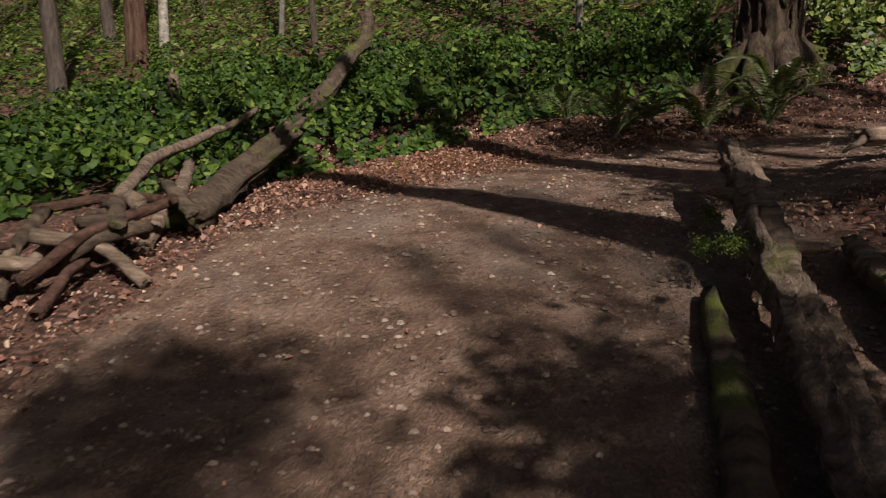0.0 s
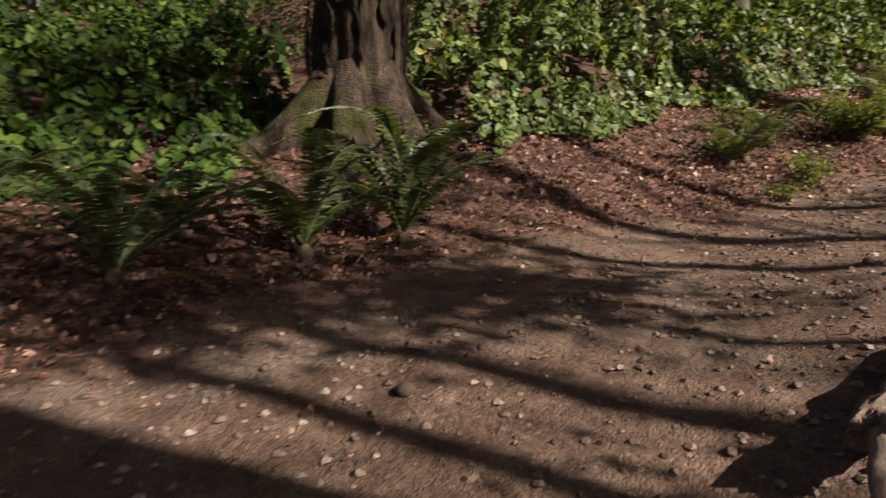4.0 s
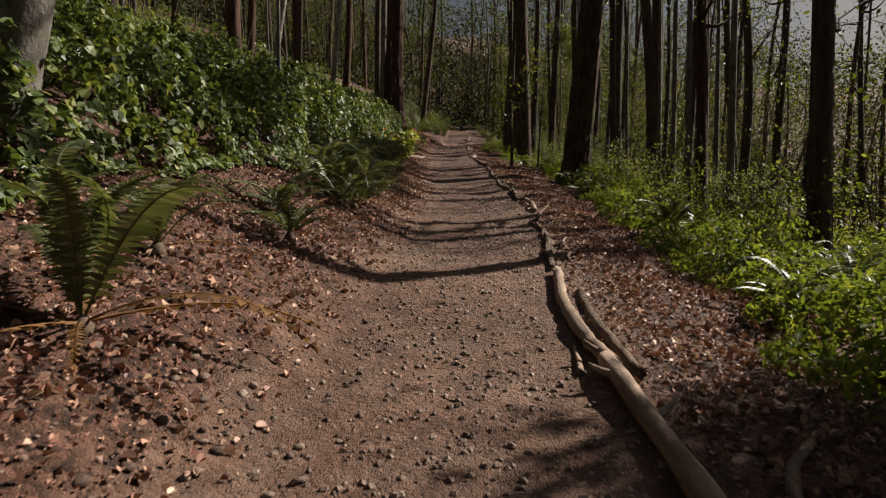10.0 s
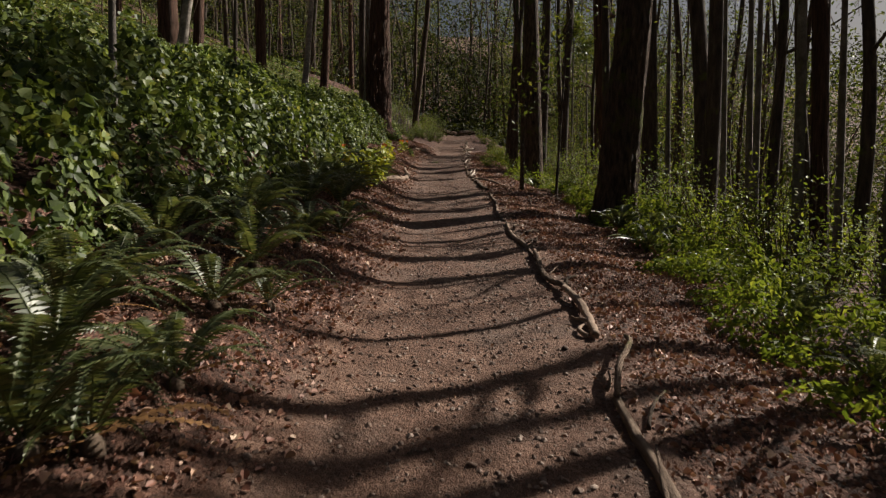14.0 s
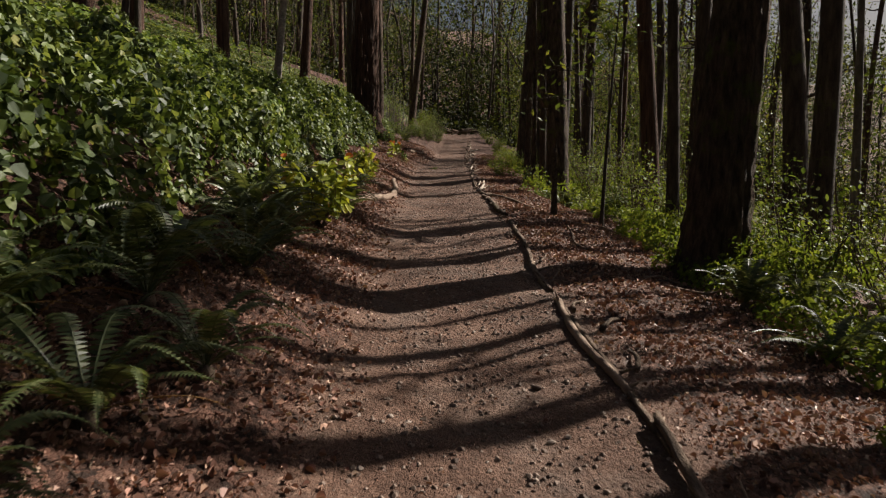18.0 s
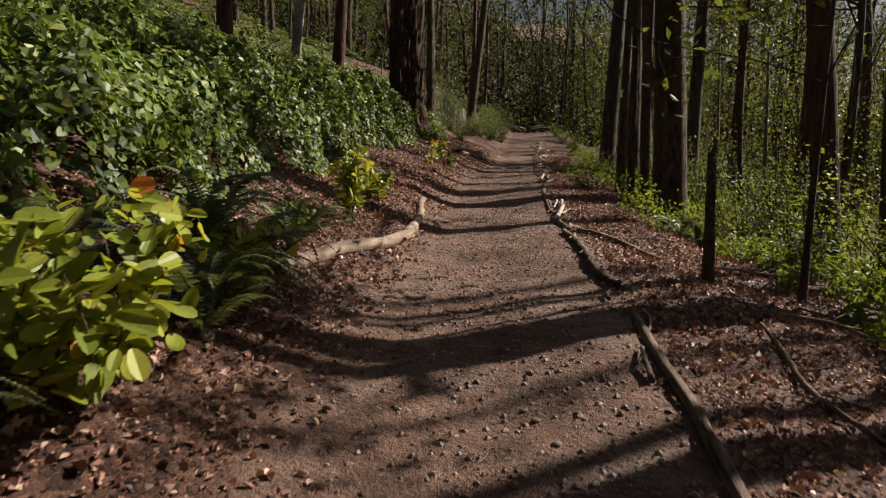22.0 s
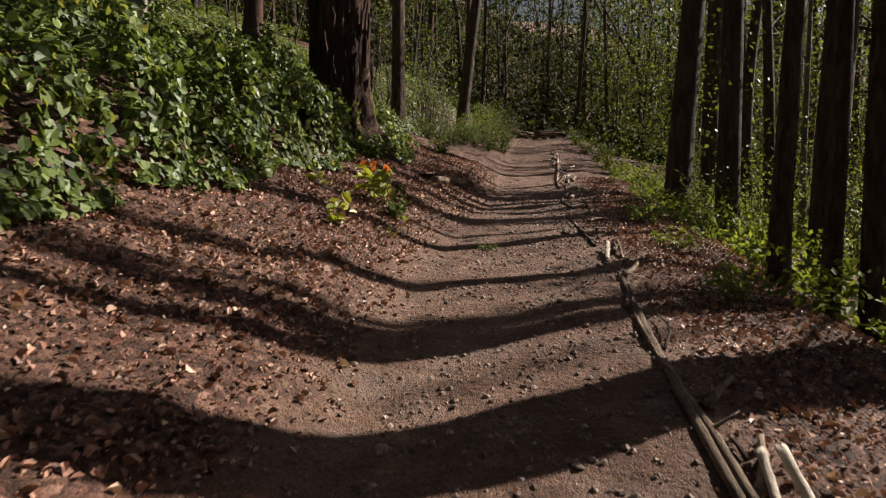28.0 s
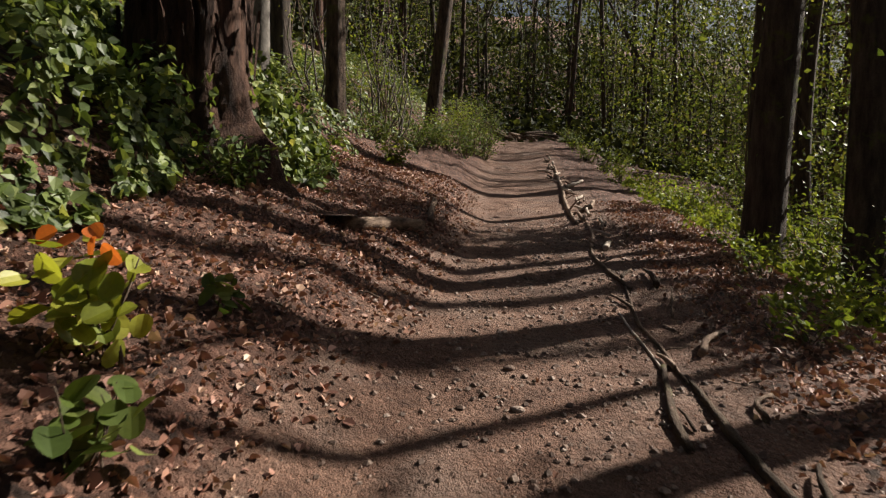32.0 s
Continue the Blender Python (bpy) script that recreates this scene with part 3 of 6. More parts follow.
def tree(name, x, y, height, r0, mat, label, lean=(0, 0), seed=0, sides=14, rough=0.08, lobes=0.35, leafy=5, low=0.35, limbs=9, group="trees along the trail", category="tree", reach=3.2, top=0.25, leaf=None, sway=0.15):
    t = thing(name, on(x, y), label, category, group)
    me, pts, rad = trunk_mesh("trunk", height, r0, mat, lean, seed, sides, rough, lobes, sway, top)
    part("trunk", me, t)
    if limbs:
        v, f, tips = limb_set(pts, rad, height, seed + 500, limbs, low, reach)
        for main, twigs in v:
            if r0 >= 0.2 and sides > 14:
                limb = part("limb", mesh_data("limb", main[0], quads_tris(main[1]), mat), t)
                part("twig", mesh_data("twig", twigs[0], quads_tris(twigs[1]), mat), limb)
            else:
                lv, lf = joined([main, twigs])
                part("limb", mesh_data("limb", lv, quads_tris(lf), mat), t)
        if leafy:
            c, nr, sz = crown_leaves(tips, seed + 900, leafy, 0.32, 0.16)
            part("crown", leaf_mesh("crown", c, nr, sz, DIAMOND, leaf or CROWN_LEAF, seed), t)
    return t


TREES = [
    # name, x, y, height, radius, bark, label, lean
    ("maple_tree", 2.72, 25.7, 22, 0.41, BARK_MAPLE, "thick dark maple tree with moss on its bark", (0.1, 0.0)),
    ("maple_tree", 2.0, 37.3, 21, 0.36, BARK_MAPLE, "mossy maple tree with a low curved limb", (0.0, 0.01)),
    ("alder_tree", 3.35, 29.7, 17, 0.13, BARK_DARK, "slim dark alder tree at the path's lower side", (0.02, 0.0)),
    ("fir_tree", 6.0, 29.4, 24, 0.24, BARK_DARK, "straight dark conifer trunk on the lower slope", (0.0, 0.0)),
    ("fir_tree", 6.5, 37.4, 24, 0.25, BARK_DARK, "straight dark conifer trunk on the lower slope", (0.0, 0.0)),
    ("alder_tree", 5.0, 31.0, 18, 0.14, BARK_DARK, "slim dark alder tree at the path's lower side", (-0.01, 0.0)),
    ("alder_tree", 1.6, 47.6, 20, 0.29, BARK_DARK, "dark leaning tree beside the path", (0.05, 0.0)),
    ("alder_tree", 2.35, 46.3, 20, 0.24, BARK_DARK, "dark straight tree beside the path", (0.0, 0.0)),
    ("alder_tree", 4.1, 55.0, 20, 0.3, BARK_DARK, "dark straight tree beside the path", (0.0, 0.0)),
    ("alder_tree", 1.25, 39.9, 16, 0.12, BARK_MAPLE, "slim dark tree leaning over undergrowth", (0.0, 0.0)),
    ("alder_tree", 1.35, 38.8, 16, 0.09, BARK_MAPLE, "slim mossy tree beside the path", (0.0, 0.0)),
    ("maple_tree", 1.66, 38.6, 20, 0.11, BARK_MAPLE, "slim mossy maple beside a thicker one", (0.0, 0.0)),
    ("alder_tree", 2.9, 43.0, 18, 0.2, BARK_DARK, "dark straight tree beside the path", (0.0, 0.0)),
    ("alder_tree", -4.15, 10.1, 16, 0.2, BARK_GREY, "grey smooth-barked tree leaning out of the ivy bank", (0.27, 0.0)),
    ("alder_tree", -5.2, 8.3, 16, 0.1, BARK_GREY, "grey slim tree on the ivy bank", (0.03, 0.0)),
    ("alder_tree", -5.6, 9.5, 16, 0.1, BARK_GREY, "grey slim tree on the ivy bank", (0.05, 0.0)),
    ("alder_tree", -5.75, 11.1, 18, 0.17, BARK_GREY, "pale grey tree on the ivy bank", (0.06, 0.0)),
    ("birch_tree", -6.3, 24.0, 14, 0.1, BARK_PALE, "pale leaning birch tree on the bank", (0.16, 0.0)),
    ("hazel_sapling", -4.25, 18.0, 7, 0.045, BARK_GREY, "thin straight sapling in the ivy", (0.0, 0.0)),
    ("hazel_sapling", 1.95, 29.7, 5, 0.04, BARK_DARK, "thin dark sapling leaning beside the path", (0.07, 0.0)),
    ("hazel_sapling", -6.3, 27.4, 8, 0.06, BARK_DARK, "thin crooked sapling in the ivy", (0.02, 0.0)),
    ("fir_tree", -10.8, 33.5, 24, 0.34, BARK_FIR, "reddish conifer trunk up the slope", (0.0, 0.0)),
    ("fir_tree", -10.2, 41.5, 24, 0.24, BARK_FIR, "dark conifer trunk up the slope", (0.0, 0.0)),
    ("birch_tree", -8.6, 43.0, 16, 0.16, BARK_PALE, "pale leaning birch tree up the slope", (0.09, 0.0)),
    ("fir_tree", -5.2, 44.2, 26, 0.54, BARK_FIR, "large old fir with deeply shredded reddish bark", (0.0, 0.0)),
    ("fir_tree", -6.6, 49.4, 24, 0.2, BARK_GREY, "grey conifer trunk behind the old fir", (0.03, 0.0)),
    ("maple_tree", -5.5, 50.6, 20, 0.2, BARK_MAPLE, "mossy maple trunk beside the path", (0.0, 0.0)),
    ("alder_tree", -4.6, 58.0, 20, 0.24, BARK_MAPLE, "leaning mossy tree at the path's edge", (0.09, 0.0)),
    ("fir_tree", -8.9, 48.4, 22, 0.24, BARK_FIR, "reddish conifer trunk up the slope", (0.04, 0.0)),
    ("fir_tree", -7.3, 52.5, 24, 0.25, BARK_DARK, "dark conifer trunk up the slope", (0.0, 0.0)),
    ("maple_tree", -3.85, -0.2, 20, 0.40, BARK_MAPLE, "big old maple with wide mossy roots", (0.0, 0.0)),
    ("alder_tree", -11.5, -15.6, 18, 0.32, BARK_FIR, "reddish trunk standing in green undergrowth", (0.0, 0.0)),
    ("birch_tree", -13.5, -16.0, 16, 0.16, BARK_PALE, "pale slim birch in green undergrowth", (0.0, 0.0)),
    ("fir_tree", 4.6, 9.6, 22, 0.31, BARK_DARK, "thick dark tree standing in the lower brush", (0.01, 0.0)),
    ("alder_tree", -4.85, 6.5, 16, 0.16, BARK_GREY, "grey slim tree on the ivy bank", (0.0, 0.0)),
]
for i, (nm, x, y, h, r0, mat, label, lean) in enumerate(TREES):
    big = r0 > 0.38
    tree(nm, x, y, h, r0, mat, label, lean, seed=i + 1, sides=64 if big else 18, rough=0.06 if mat is BARK_FIR else 0.035, lobes=0.9 if big else 0.16, leafy=3, limbs=8 if r0 > 0.08 else 6, low=0.4)


# wide roots of the two great trees
for near_x, near_y, spread, mat in ((-3.85, -0.2, ((-0.25, 0.95, 1.5), (0.95, 0.35, 1.3), (0.9, -0.55, 1.25), (0.15, -1.0, 1.5), (0.6, 0.9, 1.1)), BARK_MAPLE), (-5.2, 44.2, ((0.9, -0.4, 0.9), (0.8, 0.5, 1.0), (0.2, -1.0, 0.8)), BARK_FIR)):
    host = [o for o in scene.objects if o.parent is None and abs(o.location.x - near_x) < 0.01 and abs(o.location.y - near_y) < 0.01][0]
    for i, (wx, wy, long) in enumerate(spread):
        s = np.linspace(0, 1, 9)
        px, py = wx * (0.18 + long * s * 0.85), wy * (0.18 + long * s * 0.85)
        pz = ground(px + near_x, py + near_y) - float(ground(near_x, near_y)) + 0.62 * (1 - s) ** 2.6 - 0.03
        v, f = tube(np.stack([px, py, pz], -1), [0.24, 0.2, 0.14, 0.09, 0.04], 12, 0.16, i + 3)
        part("root", mesh_data("root", v, quads_tris(f), mat), host, "spreading root")
# leafy maples added out of view to shade the first bend from the sunny side
for i, (x, y, h, r0) in enumerate([(16.5, 0.2, 18, 0.24), (18.5, 7.4, 19, 0.2), (22.0, 3.0, 20, 0.25), (13.0, 7.0, 16, 0.16)]):
    tree("maple_tree", x, y, h, r0, BARK_MAPLE, "leafy maple added unseen on the sunny side to shade the bend", (-0.01, 0), seed=300 + i, sides=14, leafy=6, limbs=10, low=0.3, reach=4.6)
# vine maples added on the sunny side so crowns shade the path and bank
for i, (x, y, away, wide) in enumerate([(-0.4, 3.7, 9.5, 0.75), (1.2, 5.1, 8.0, 0.95), (2.4, 6.6, 7.0, 1.3), (3.2, 4.4, 7.0, 1.4), (2.2, 2.7, 6.5, 1.2), (1.7, 4.0, 7.5, 1.0), (3.3, 5.7, 6.5, 1.2), (-3.3, 20.9, 11.0, 0.9), (-2.9, 20.0, 10.0, 0.55), (-2.6, 22.6, 10.0, 0.7), (-3.1, 26.8, 10.5, 0.65), (0.2, 43.0, 8.0, 0.9), (-0.9, 46.5, 8.5, 0.8), (-3.1, 45.4, 10.0, 0.7), (2.0, 13.2, 7.5, 1.1),
                                        (-1.9, -2.2, 8.5, 0.85), (-1.2, -0.9, 8.0, 0.9), (-4.2, 14.5, 11.5, 1.2), (-3.2, 17.2, 10.5, 1.0), (1.2, -1.5, 5.5, 0.5), (4.5, -2.3, 6.5, 0.65), (1.5, 8.3, 7.5, 1.0), (-5.5, -2.2, 14.0, 1.3), (-4.6, -4.5, 14.0, 1.1), (-7.5, -1.2, 14.0, 1.3), (4.1, -4.6, 13.0, 0.36), (1.4, 7.8, 5.5, 0.55), (-5.0, 16.2, 12.0, 1.0), (-2.1, 17.7, 9.5, 0.5)]):
    bx, by = x + SUN_WAY.x * away, y + SUN_WAY.y * away
    high = float(ground(x, y)) + away * math.tan(SUN_UP) - float(ground(bx, by))
    tree("vine_maple", bx, by, high + wide * 0.8, 0.035 + 0.006 * high, BARK_GREY, "slender vine maple added for the shade of its leafy crown", (0.0, 0), seed=340 + i, sides=10, leafy=22 if x > 1.3 and 2 < y < 7 else 12, limbs=9, low=(high - wide) / (high + wide * 0.8), reach=wide * 1.35, group="vine maples", sway=0.05, lobes=0.15)
# two trunks added out of view, leaning so their shadows cross the bend
tree("maple_tree", 6.67, 3.20, 17, 0.36, BARK_MAPLE, "unseen leaning maple, added so its shade crosses the bend", (0.04, -0.2), seed=391, sides=16, leafy=2, limbs=7, low=0.45, sway=0.05, reach=2.4)
tree("maple_tree", 5.5, 0.92, 15, 0.29, BARK_MAPLE, "unseen leaning maple, added to shade the path's bend", (0.25, -0.2), seed=390, sides=16, leafy=2, limbs=7, low=0.4, sway=0.05, reach=2.4)


# ---- the mossy limb of the maple beside the path, and the old fir's shreds of bark ----
def noise2(x, y, s, ph=0.0):
    x, y = np.asarray(x, float) * s, np.asarray(y, float) * s
    return (np.sin(x * 1.3 + 1.7 * np.sin(y * 0.9 + ph) + ph) + np.sin(y * 1.7 - 1.3 * np.sin(x * 1.1 + 2 * ph)) + 0.6 * np.sin(2.3 * x + 2.9 * y + ph)) / 2.6


# ---- woods behind: a few kinds of trunk, copied ----
KINDS = []
for i, (h, r0, mat, lean, label) in enumerate([
        (21, 0.17, BARK_DARK, (0.0, 0.0), "tall dark straight forest tree"),
        (20, 0.13, BARK_DARK, (0.045, 0.01), "slim dark forest tree that leans a little"),
        (23, 0.22, BARK_FIR, (0.0, 0.01), "tall conifer with furrowed brown bark"),
        (18, 0.09, BARK_GREY, (0.02, -0.02), "thin grey forest tree"),
        (20, 0.15, BARK_MAPLE, (0.10, 0.0), "mossy tree that leans down the slope"),
        (17, 0.07, BARK_DARK, (-0.03, 0.02), "thin dark forest tree"),
        (22, 0.19, BARK_DARK, (-0.01, 0.0), "dark forest tree with a straight trunk")]):
    t = tree("forest_tree", 60 + i * 3, -70, h, r0, mat, label, lean, seed=100 + i, sides=12, rough=0.03, lobes=0.15, leafy=4, limbs=8, low=0.25, group="trees of the forest", sway=0.3)
    KINDS.append((t, r0, h))

spots = [(x, y) for _, x, y, *_ in TREES]
made = 0


def place_tree(x, y, kind, scale):
    t = copy_thing(KINDS[kind][0], Matrix.LocRotScale(on(x, y), Euler((0, 0, rng.uniform(0, 6.28) if kind not in (1, 4) else rng.uniform(-0.6, 0.6))), None))
    t.scale = (scale, scale, max(scale, 0.8))
    spots.append((x, y))


def free(x, y, gap):
    return all((x - a) ** 2 + (y - b) ** 2 > gap * gap for a, b in spots)


def scatter(count, xr, yr, gap, test, kinds, lo=0.8, hi=1.25):
    n, tries = 0, 0
    while n < count and tries < count * 90:
        tries += 1
        x, y = rng.uniform(*xr), rng.uniform(*yr)
        if test(x, y) and free(x, y, gap):
            place_tree(x, y, kinds[rng.integers(len(kinds))], rng.uniform(lo, hi))
            n += 1


# the stand on the sunny side, whose trunks throw their shade across the path
SHADE = [(-0.76, 11.6, 0.42, 6.6), (-0.8, 13.8, 0.36, 8.0), (-0.74, 14.9, 0.36, 9.5), (-0.78, 18.5, 0.38, 7.4), (-0.82, 19.6, 0.36, 9.6), (-0.95, 20.4, 0.36, 12.0), (-0.86, 21.7, 0.33, 8.4), (-1.03, 26.8, 0.66, 9.0), (-1.32, 28.1, 0.26, 10.5), (-1.42, 32.0, 0.62, 7.0),
                                         (-1.8, 36.4, 0.46, 9.0), (-1.86, 37.1, 0.34, 11.4), (-1.85, 38.1, 0.3, 10.6), (-2.1, 40.9, 0.24, 9.4), (-2.07, 42.2, 0.55, 7.5), (-2.05, 44.6, 0.45, 10.2), (-2.07, 51.3, 0.5, 9.0), (-0.45, 2.2, 0.4, 9.5), (-0.5, 16.7, 0.2, 12.5), (-0.9, 25.3, 0.4, 13.0), (-1.9, 47.5, 0.4, 8.0)]
for i, (x, y, thick, away) in enumerate(SHADE):
    kind = (0, 6, 0, 2, 6, 0)[i % 6]
    place_tree(x + SUN_WAY.x * away, y + SUN_WAY.y * away, kind, 0.95 * thick / 2.3 / KINDS[kind][1])
SLANT = SUN_WAY.y / SUN_WAY.x


def keeps_sun(x, y):
    """True where a trunk's shade falls on the path beside another one's, and leaves the sunny gaps open."""
    foot = y - SLANT * (x - float(mid(y)))
    return foot < 1 or foot > 52 or any(abs(foot - b[1]) < 0.4 for b in SHADE)


scatter(51, (8, 30), (4, 75), 2.0, lambda x, y: 12.0 < x - mid(y) < 30 and keeps_sun(x, y), (0, 1, 2, 4, 5, 6, 3, 5))
scatter(44, (-30, -7), (2, 80), 3.0, lambda x, y: -28 < x - mid(y) < -8.5, (0, 2, 3, 6, 5))
scatter(46, (-20, 20), (58, 105), 2.2, lambda x, y: abs(x - mid(y)) > (3.2 if y < 74 else 0), (0, 1, 2, 3, 4, 5, 5, 3))
scatter(26, (-24, -7), (-30, 1), 2.6, lambda x, y: x < -9 or y < -12, (0, 2, 3, 6, 5, 3))
scatter(6, (14, 30), (-16, 12), 3.4, lambda x, y: abs(y - 0.62 * (x - 6.6) + 3.2) > 2.2 and abs(y + 3.2) > 2.0, (0, 1, 3, 6))
for t, _, _ in KINDS:
    for o in (*t.children_recursive, t):
        bpy.data.objects.remove(o)


# ---- logs and sticks that edge the path ----
EDGE = "logs edging the path"


def log(name, xy, radii, mat, label, lift=0.6, rise=None, sides=12, rough=0.09, seed=0, stubs=(), category="log", group="", n=None):
    """A crooked log along points of the plan, lying on the soil. rise: heights over the soil instead of lift times the radius."""
    xy = np.asarray(xy, float)
    radii = [q * ((0.64 if xy[0, 1] < 33 else 0.52) if group == EDGE else 0.86) for q in radii]
    n = n or max(10, 6 * len(xy))
    s = np.linspace(0, 1, n)
    k = np.linspace(0, 1, len(xy))
    px, py = np.interp(s, k, xy[:, 0]), np.interp(s, k, xy[:, 1])
    for _ in range(3):
        px[1:-1], py[1:-1] = (px[:-2] + 2 * px[1:-1] + px[2:]) / 4, (py[:-2] + 2 * py[1:-1] + py[2:]) / 4
    kink = np.random.default_rng(seed + 90).normal(0, 0.18, max(3, n // 4)) * np.mean(radii)
    px[1:-1] += np.interp(s, np.linspace(0, 1, len(kink)), kink)[1:-1]
    r = np.interp(s, np.linspace(0, 1, len(radii)), radii)
    up = np.interp(s, np.linspace(0, 1, len(rise)), rise) if rise is not None else r * lift
    pz = ground(px, py)
    for _ in range(4):
        pz[1:-1] = (pz[:-2] + 2 * pz[1:-1] + pz[2:]) / 4
    q = np.random.default_rng(seed + 7)
    pts = np.stack([px, py, pz + up], -1) + q.normal(0, 0.1, (n, 3)) * r[:, None] * np.array([1, 1, 0.4])
    o = pts[0].copy()
    t = thing(name, o, label, category, group)
    v, f = timber(pts - o, r * (1 + q.normal(0, 0.05, n)), sides + 2, rough * 0.8 + 0.02, seed)
    part("stem", mesh_data("stem", v, quads_tris(f), mat), t)
    for i, (at, way, long) in enumerate(stubs):
        k = int(at * (n - 1))
        a = pts[k] - o
        v, f = tube(bend(a, a + np.asarray(way, float) * long, 6, 0.03 * long, seed + i), [r[k] * 0.55, r[k] * 0.4, r[k] * 0.15], 8, 0.1, seed + i)
        part("branch_stub", mesh_data("branch_stub", v, quads_tris(f), mat), t)
    return t


log("path_log", [(0.47, 2.5), (0.42, 3.1), (0.36, 3.66)], [0.07, 0.075, 0.085], LOG_PALE, "broken pale log with a ragged end beside the path", seed=1, group=EDGE, stubs=[(0.5, (0.9, 0.2, 0.25), 0.3)])
log("branch", [(0.56, 2.6), (0.62, 3.75)], [0.04, 0.045], LOG_GREY, "grey branch lying against a broken log", seed=2, group=EDGE)
log("branch", [(0.75, 2.5), (0.61, 3.14), (0.54, 3.52)], [0.03, 0.035], LOG_GREY, "thin grey branch beside the path", seed=3, group=EDGE)
log("path_log", [(0.5, 3.75), (0.58, 4.9), (0.57, 6.7), (0.46, 8.85)], [0.09, 0.108, 0.1, 0.085], LOG_PALE, "long peeled tan log edging the gravel path", seed=4, group=EDGE, lift=0.95, stubs=[(0.25, (0.8, 0.5, 0.3), 0.22), (0.96, (-0.8, 0.4, 0.3), 0.2), (0.9, (0.7, 0.6, 0.35), 0.25)])
log("path_log", [(0.5, 8.8), (0.38, 9.6), (0.39, 10.4), (0.49, 11.55)], [0.075, 0.085, 0.08, 0.07], LOG_PALE, "curved peeled tan log edging the path", seed=5, group=EDGE, lift=0.9, stubs=[(0.1, (-0.7, 0.2, 0.5), 0.16)])
log("path_log", [(0.62, 8.7), (0.56, 9.7), (0.62, 10.9)], [0.055, 0.06, 0.055], LOG_GREY, "dark thin log lying beside a paler one", seed=6, group=EDGE)
log("branch", [(0.3, 8.8), (0.33, 9.3)], [0.035, 0.02], LOG_PALE, "short splintered orange-brown branch", seed=7, group=EDGE)
log("branch", [(0.9, 6.4), (0.78, 6.7), (0.78, 7.1), (0.94, 7.55), (1.2, 7.9)], [0.03, 0.03, 0.025], LOG_GREY, "curved grey branch half buried in litter", seed=8, rise=(0.02, 0.1, 0.12, 0.05), sides=8)
log("branch", [(0.46, 11.7), (0.5, 12.3), (0.62, 13.3), (0.63, 13.9)], [0.05, 0.055, 0.04], LOG_GREY, "crooked grey branch edging the path", seed=9, group=EDGE, stubs=[(0.7, (-0.5, 0.6, 0.3), 0.2)])
log("path_log", [(0.47, 12.3), (0.58, 13.3), (0.63, 14.2), (0.61, 15.25)], [0.06, 0.065, 0.06, 0.05], LOG_GREY, "twisted weathered log edging the path", seed=10, group=EDGE, stubs=[(0.2, (0.8, -0.3, 0.3), 0.25)])
log("branch", [(0.6, 15.2), (0.7, 15.6), (0.85, 15.85), (0.88, 16.2)], [0.035, 0.035, 0.025], LOG_GREY, "curled thin branch hooked over the path's edge", seed=110, rise=(0.06, 0.14, 0.2, 0.12), sides=8, group=EDGE, n=16)
log("path_log", [(0.69, 16.45), (0.72, 16.9), (0.71, 17.5), (0.65, 18.05)], [0.05, 0.06, 0.06, 0.055], LOG_PALE, "short curved pale log with a cut end", seed=111, group=EDGE, rise=(0.04, 0.06, 0.08, 0.09), stubs=[(0.3, (-0.5, 0.6, 0.1), 0.3)])
log("path_log", [(0.68, 18.1), (0.57, 18.6), (0.53, 19.1), (0.53, 19.7), (0.52, 20.25)], [0.045, 0.055, 0.055, 0.05, 0.045], LOG_GREY, "crooked grey branch edging the path", seed=12, group=EDGE, rise=(0.08, 0.05, 0.04, 0.05, 0.07))
log("path_log", [(0.52, 19.9), (0.44, 21.1), (0.27, 23.1)], [0.036, 0.04, 0.035], LOG_GREY, "long crooked weathered branch edging the path", seed=13, group=EDGE, stubs=[(0.5, (0.7, -0.5, 0.4), 0.2)])
log("path_log", [(0.46, 20.7), (0.35, 21.5), (0.27, 22.3), (0.27, 23.0)], [0.05, 0.055, 0.05], LOG_PALE, "smooth tan branch with a white cut end", seed=14, group=EDGE, stubs=[(0.05, (0.6, -0.6, 0.5), 0.12), (0.97, (-0.3, 0.2, 0.9), 0.14)])
log("branch", [(0.24, 23.4), (0.12, 24.5), (0.15, 26.2), (0.04, 28.1)], [0.04, 0.055, 0.06, 0.05], LOG_GREY, "long thin bent log edging the path", seed=15, group=EDGE, stubs=[(0.3, (0.8, 0.2, 0.3), 0.25)])
log("branch", [(0.2, 23.6), (0.15, 24.2), (0.13, 24.7)], [0.035, 0.04], LOG_PALE, "thin pale stick edging the path", seed=16, group=EDGE)
log("path_log", [(0.0, 28.9), (-0.15, 29.7), (-0.28, 31.1)], [0.075, 0.085, 0.07], LOG_MOSSY, "dark rotten log edging the path", seed=17, group=EDGE, lift=0.5)
log("path_log", [(-0.15, 29.9), (-0.26, 31.1), (-0.4, 31.75)], [0.06, 0.065, 0.06], LOG_GREY, "cracked grey log edging the path", seed=18, group=EDGE, stubs=[(0.9, (0.6, 0.3, 0.3), 0.2)])
log("root", [(0.75, 30.8), (0.47, 31.36), (0.14, 31.6), (-0.3, 31.9)], [0.04, 0.05, 0.045], LOG_GREY, "long thin bare branch across the litter", seed=19)
log("path_log", [(-0.25, 31.7), (-0.38, 32.1), (-0.5, 33.1)], [0.055, 0.06, 0.06], LOG_GREY, "brown log edging the path", seed=20, group=EDGE)
